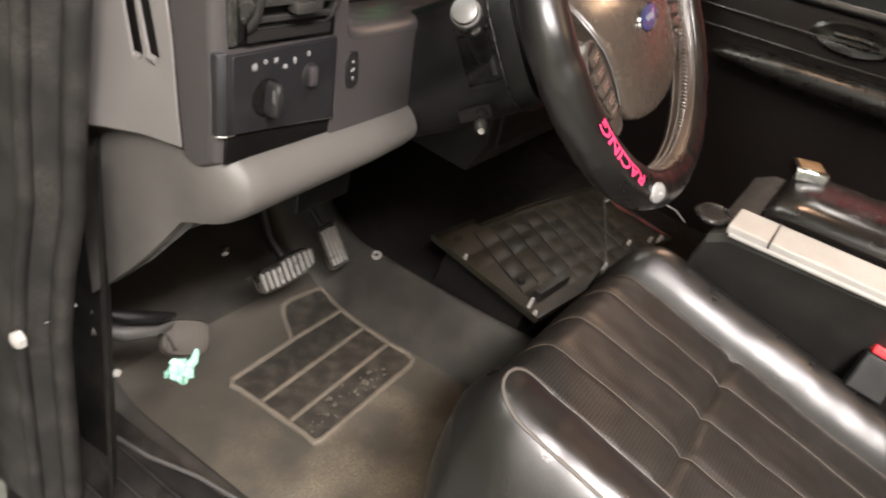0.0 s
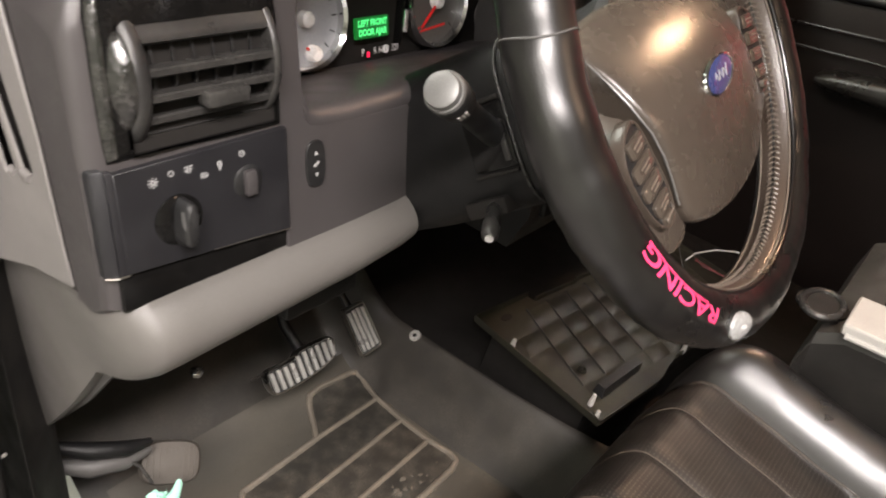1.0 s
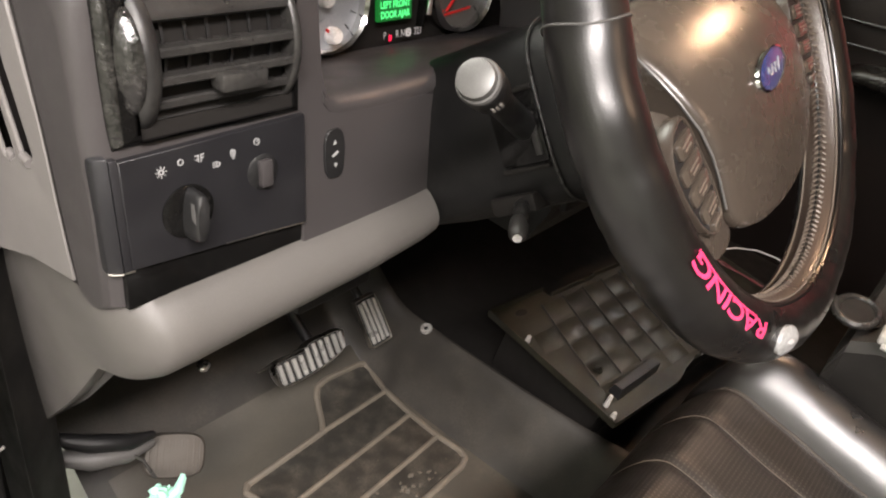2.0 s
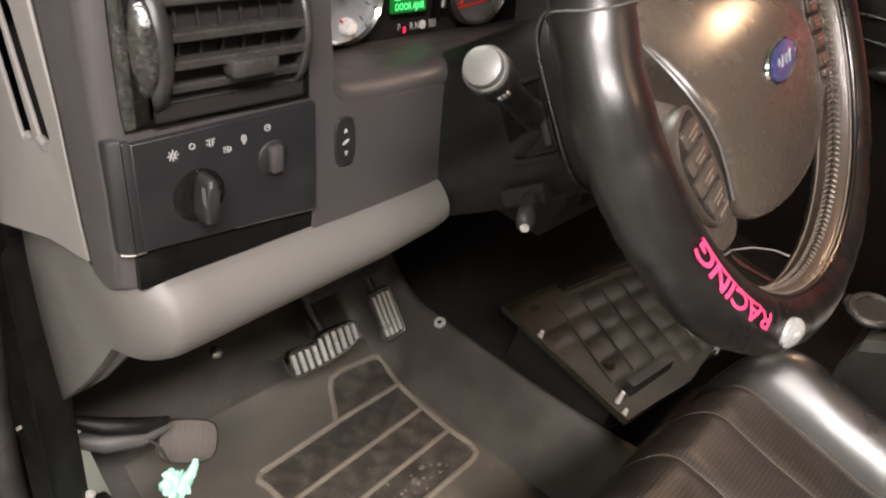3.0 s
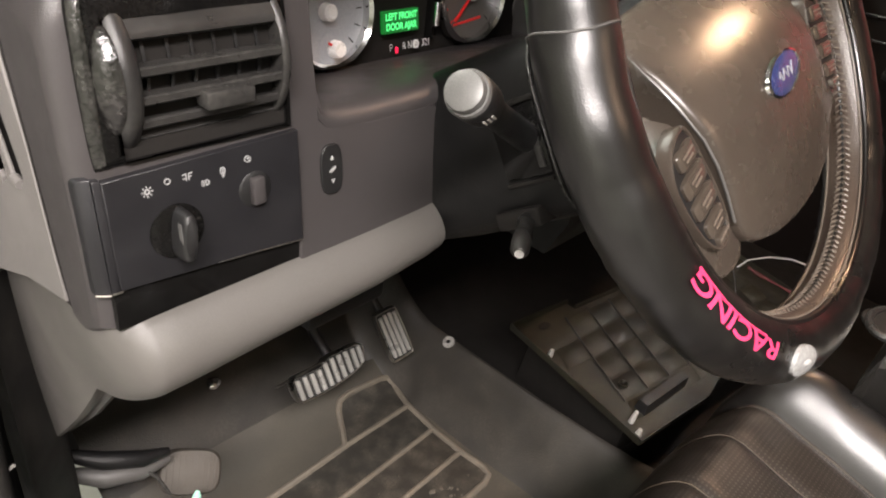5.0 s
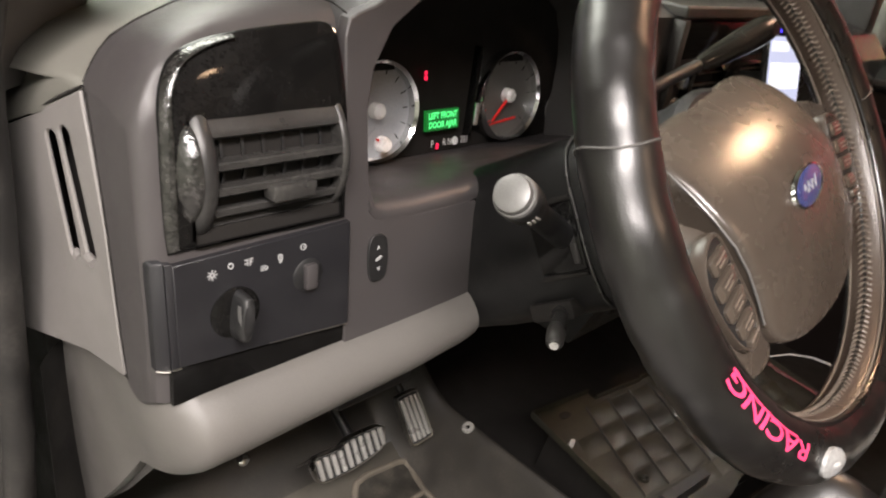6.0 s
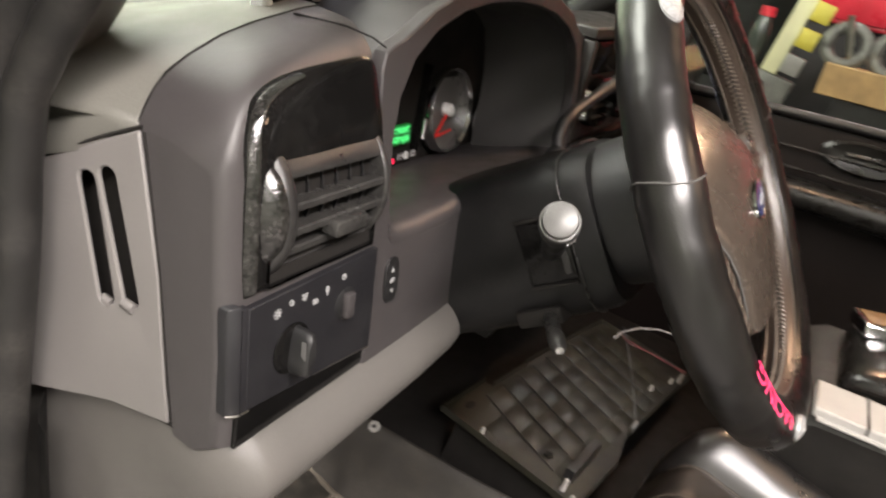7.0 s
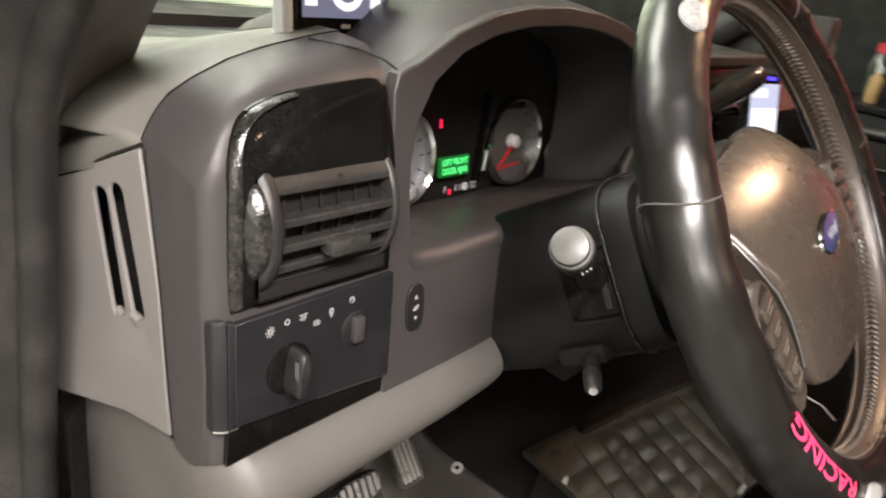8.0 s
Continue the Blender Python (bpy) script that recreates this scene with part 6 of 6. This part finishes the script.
# ---- passenger door and what stands beyond it ----
pdoor = thing("door_1", (0.97, -0.6, 0.0), "dark brown vinyl passenger door with armrest", "door", kind="structure")
rings = []
for y in (-1.5, -1.0, -0.6, -0.3, -0.05, 0.2):
    top = 0.715 - 0.02 * smooth(-0.5, 0.2, y)
    rings.append([(0.955, y, 0.02), (0.945, y, 0.30), (0.955, y, 0.52), (0.95, y, top - 0.03), (0.965, y, top), (1.02, y, top), (1.03, y, 0.02)])
part("panel", loft(rings), M_DOOR, pdoor)
part("belt_moulding", tube([(0.955, -1.4, 0.72), (0.955, -0.6, 0.716), (0.955, 0.1, 0.698)], 0.011, 10), M_BLACK, pdoor, "black window seal")
rings = []
for y, s in ((-1.1, 1.0), (-0.75, 1.0), (-0.50, 0.9), (-0.36, 0.55), (-0.33, 0.25)):
    rings.append([(0.925 + 0.045 * x, y, 0.55 + 0.035 * z * s) for x, z in oval(0, 0, 1, 1, 20, 3)])
part("armrest", loft(rings), M_DOORGLOSS, pdoor, "glossy dark armrest")
for z in (0.60, 0.645):
    part("trim_line", tube([(0.943, -1.2, z + 0.01), (0.940, -0.6, z), (0.945, -0.2, z - 0.005)], 0.0026, 8), M_DOORGLOSS, pdoor, "thin dark trim line")
part("handle_cup", turned([(0, 0.004), (0.03, 0.006), (0.045, 0.010), (0.052, 0.004), (0.052, 0)], Matrix.Translation((0.948, -0.60, 0.655)) @ pose(0, 0, 0, 0, -90, 0) @ Matrix.Diagonal((0.7, 1.8, 1, 1)), 32), M_DOORGLOSS, pdoor, "glossy handle cup")
part("handle", tube([(0.928, -0.66, 0.66), (0.918, -0.62, 0.665), (0.928, -0.56, 0.66)], 0.006, 10), M_DOORGLOSS, pdoor, "dark glossy door handle")
part("mirror_sail", box(0.95, 1.0, -0.16, 0.12, 0.70, 0.92, bev=0.01), M_BLACK, pdoor, "black mirror corner")
pane = part("pane", box(0.985, 0.99, -1.45, -0.12, 0.70, 1.32), M_GLASS, pdoor, "clear side glass")
pane.visible_shadow = False
tagged(linked("pillar_passenger", tube([(0.94, 0.12, 0.80), (0.93, -0.2, 1.1), (0.9, -0.45, 1.38)], 0.035, 12), M_BLACK), "black front pillar beside the passenger door", "pillar", kind="structure")

bench = thing("workbench", (2.3, 0.3, -0.85), "dark cluttered workbench along the garage wall", "workbench")
part("top", box(1.95, 3.2, -2.4, 2.0, 0.40, 0.46, bev=0.005), M_BENCH, bench)
for y in (-2.3, -0.2, 1.9):
    part("leg", box(2.0, 2.08, y - 0.04, y + 0.04, -0.85, 0.40), M_BENCH, bench)
cab = thing("tool_cabinet", (2.9, -0.9, 0.46), "red painted steel tool cabinet", "tool cabinet")
soften(part("body", box(2.65, 3.2, -1.9, -0.25, 0.90, 1.6), M_RED, cab), 0.01, 2)
for k in range(3):
    part("drawer", box(2.635, 2.65, -1.88, -0.27, 0.92 + 0.22 * k, 1.12 + 0.22 * k, bev=0.004), M_RED, cab)
    part("handle", box(2.615, 2.636, -1.7, -0.45, 1.09 + 0.22 * k, 1.105 + 0.22 * k, bev=0.003), M_CHROME, cab, "bright drawer handle")
part("base", box(2.70, 3.2, -1.9, -0.25, 0.46, 0.90), M_BENCH, cab)
for k, (y, z0, w) in enumerate(((-0.62, 0.66, 0.6),)):
    bd = thing("pine_board", (2.2, -0.6, 0.7), "pale pine board lying on the bench", "board")
    soften(part("plank", box(2.1, 2.25, -1.5, -0.43, 0.665, 0.775), M_WOOD, bd), 0.004, 2)
    part("block", box(2.12, 2.22, -1.4, -0.5, 0.46, 0.665), M_BENCH, bd, "dark block beneath the board")
rng = random.Random(11)
for k in range(4):
    y = -0.47 - 0.16 * k
    cl = thing("iron_clamp", (2.18, y, 0.78), "grey cast iron pipe clamp on the board", "clamp", "clamps on the board")
    r = rng.uniform(0.055, 0.075)
    ring_pts = [(2.17 + 0.01 * math.sin(a * 0.3), y + r * math.cos(a * 0.2618), 0.84 + r * math.sin(a * 0.2618)) for a in range(24)]
    part("jaw", tube(ring_pts, 0.022, 10, closed=True), M_IRON, cl)
    part("screw", tube([(2.16, y - 0.03, 0.78), (2.13, y + 0.02, 0.94)], 0.012, 8), M_STEEL, cl)
lev = thing("yellow_level", (2.2, -0.28, 0.46), "yellow and white plastic level standing upright", "level")
lm = Matrix.Translation((2.22, -0.30, 0.84)) @ pose(0, 0, 0, 10, 0, 0)
soften(part("bar", box(-0.02, 0.02, -0.005, 0.055, -0.16, 0.30, m=lm), M_PALEYELLOW, lev), 0.004, 2)
for k in range(4):
    part("block", box(-0.026, 0.018, -0.075, -0.006, -0.14 + 0.10 * k, -0.07 + 0.10 * k, m=lm, bev=0.004), M_YELLOW if k else M_STRIP, lev, "yellow vial block")
part("foot", box(-0.05, 0.05, -0.08, 0.06, -0.40, -0.16, m=lm, bev=0.006), M_IRON, lev, "grey foot")
crate = thing("storage_box", (2.4, 0.2, 0.46), "dark storage box standing on the workbench", "box")
soften(part("body", box(2.17, 2.62, -0.23, 0.75, 0.46, 0.63), M_BENCH, crate), 0.006, 2)
soften(part("lid", box(2.15, 2.64, -0.25, 0.77, 0.63, 0.655), M_COLUMN, crate, "black box lid"), 0.005, 2)
jar = thing("bottle", (2.3, -0.05, 0.655), "small amber bottle with a white cap", "bottle")
part("body", turned([(0, 0), (0.021, 0), (0.022, 0.085), (0.012, 0.10), (0.011, 0.108), (0, 0.108)], Matrix.Translation((2.3, -0.05, 0.655)), 24), M_WOOD, jar)
part("cap", turned([(0, 0), (0.014, 0), (0.014, 0.022), (0, 0.024)], Matrix.Translation((2.3, -0.05, 0.762)), 20), M_WHITE, jar, "white cap")
for k, (x, y, r, h, mt, lab) in enumerate(((2.32, -0.165, 0.036, 0.22, M_JAR, "dark green glass jar with a red lid"), (2.5, -0.01, 0.034, 0.17, M_JAR, "dark green glass jar with a red lid"), (2.42, 0.20, 0.05, 0.20, M_IRON, "grey steel canister with a red cap"), (2.42, 0.45, 0.06, 0.15, M_RED, "red plastic canister"))):
    cn = thing("canister", (x, y, 0.655), lab + " on the storage box", "canister")
    part("body", turned([(0, 0), (r, 0), (r * 1.03, h * 0.8), (r * 0.75, h * 0.92), (r * 0.7, h), (0, h)], Matrix.Translation((x, y, 0.655)), 24), mt, cn)
    part("cap", turned([(0, 0), (r * 0.78, 0), (r * 0.78, 0.035), (0, 0.037)], Matrix.Translation((x, y, 0.655 + h)), 20), M_RED, cn, "red cap")
lay = thing("glass_jar", (2.25, -0.33, 0.46), "glossy dark glass jar lying on the bench", "jar")
part("body", turned([(0, 0), (0.05, 0), (0.055, 0.02), (0.055, 0.15), (0.04, 0.17), (0.038, 0.19), (0, 0.19)], Matrix.Translation((2.05, -0.18, 0.516)) @ pose(0, 0, 0, 90, 0, 0), 28), M_JAR, lay)
part("lid", turned([(0, 0), (0.042, 0), (0.042, 0.02), (0, 0.022)], Matrix.Translation((2.05, -0.372, 0.516)) @ pose(0, 0, 0, 90, 0, 0), 28), M_STEEL, lay, "worn metal lid")

# ---- display unit on the dash top ----
tab = thing("tuner_display", (-0.41, -0.12, 0.86), "small tuner display with silver side on the dash", "display")
tm = Matrix.Translation((-0.401, -0.122, 0.894)) @ pose(0, 0, 0, 82, 0, 6)
soften(part("body", box(-0.05, 0.055, -0.047, 0.05, -0.012, 0.004, m=tm), M_GLOSS, tab), 0.003, 2)
soften(part("side_bar", box(-0.0625, -0.0535, -0.049, 0.05, -0.008, 0.006, m=tm), M_WHITE, tab, "pale silver side bar"), 0.003, 2)
part("screen", box(-0.044, 0.049, -0.034, 0.045, 0.004, 0.005, m=tm), M_SCREENTABLET, tab, "lit dark screen")
part("dial", cut_plate(oval(0.003, -0.008, 0.021, 0.021, 32), [oval(0.003, -0.008, 0.015, 0.015, 28)], lambda a, b: tm @ Vector((a, b, 0.0056)), tm.to_3x3() @ Vector((0, 0, -0.0005))), M_SCREENWHITE, tab, "white ring on the screen")
for a in (-0.036, 0.036):
    part("icon", box(a - 0.006, a + 0.006, -0.026, -0.016, 0.005, 0.0056, m=tm), M_SCREENWHITE, tab)
part("mark", box(-0.003, 0.007, -0.0415, -0.0385, 0.004, 0.0046, m=tm), M_STRIP, tab)
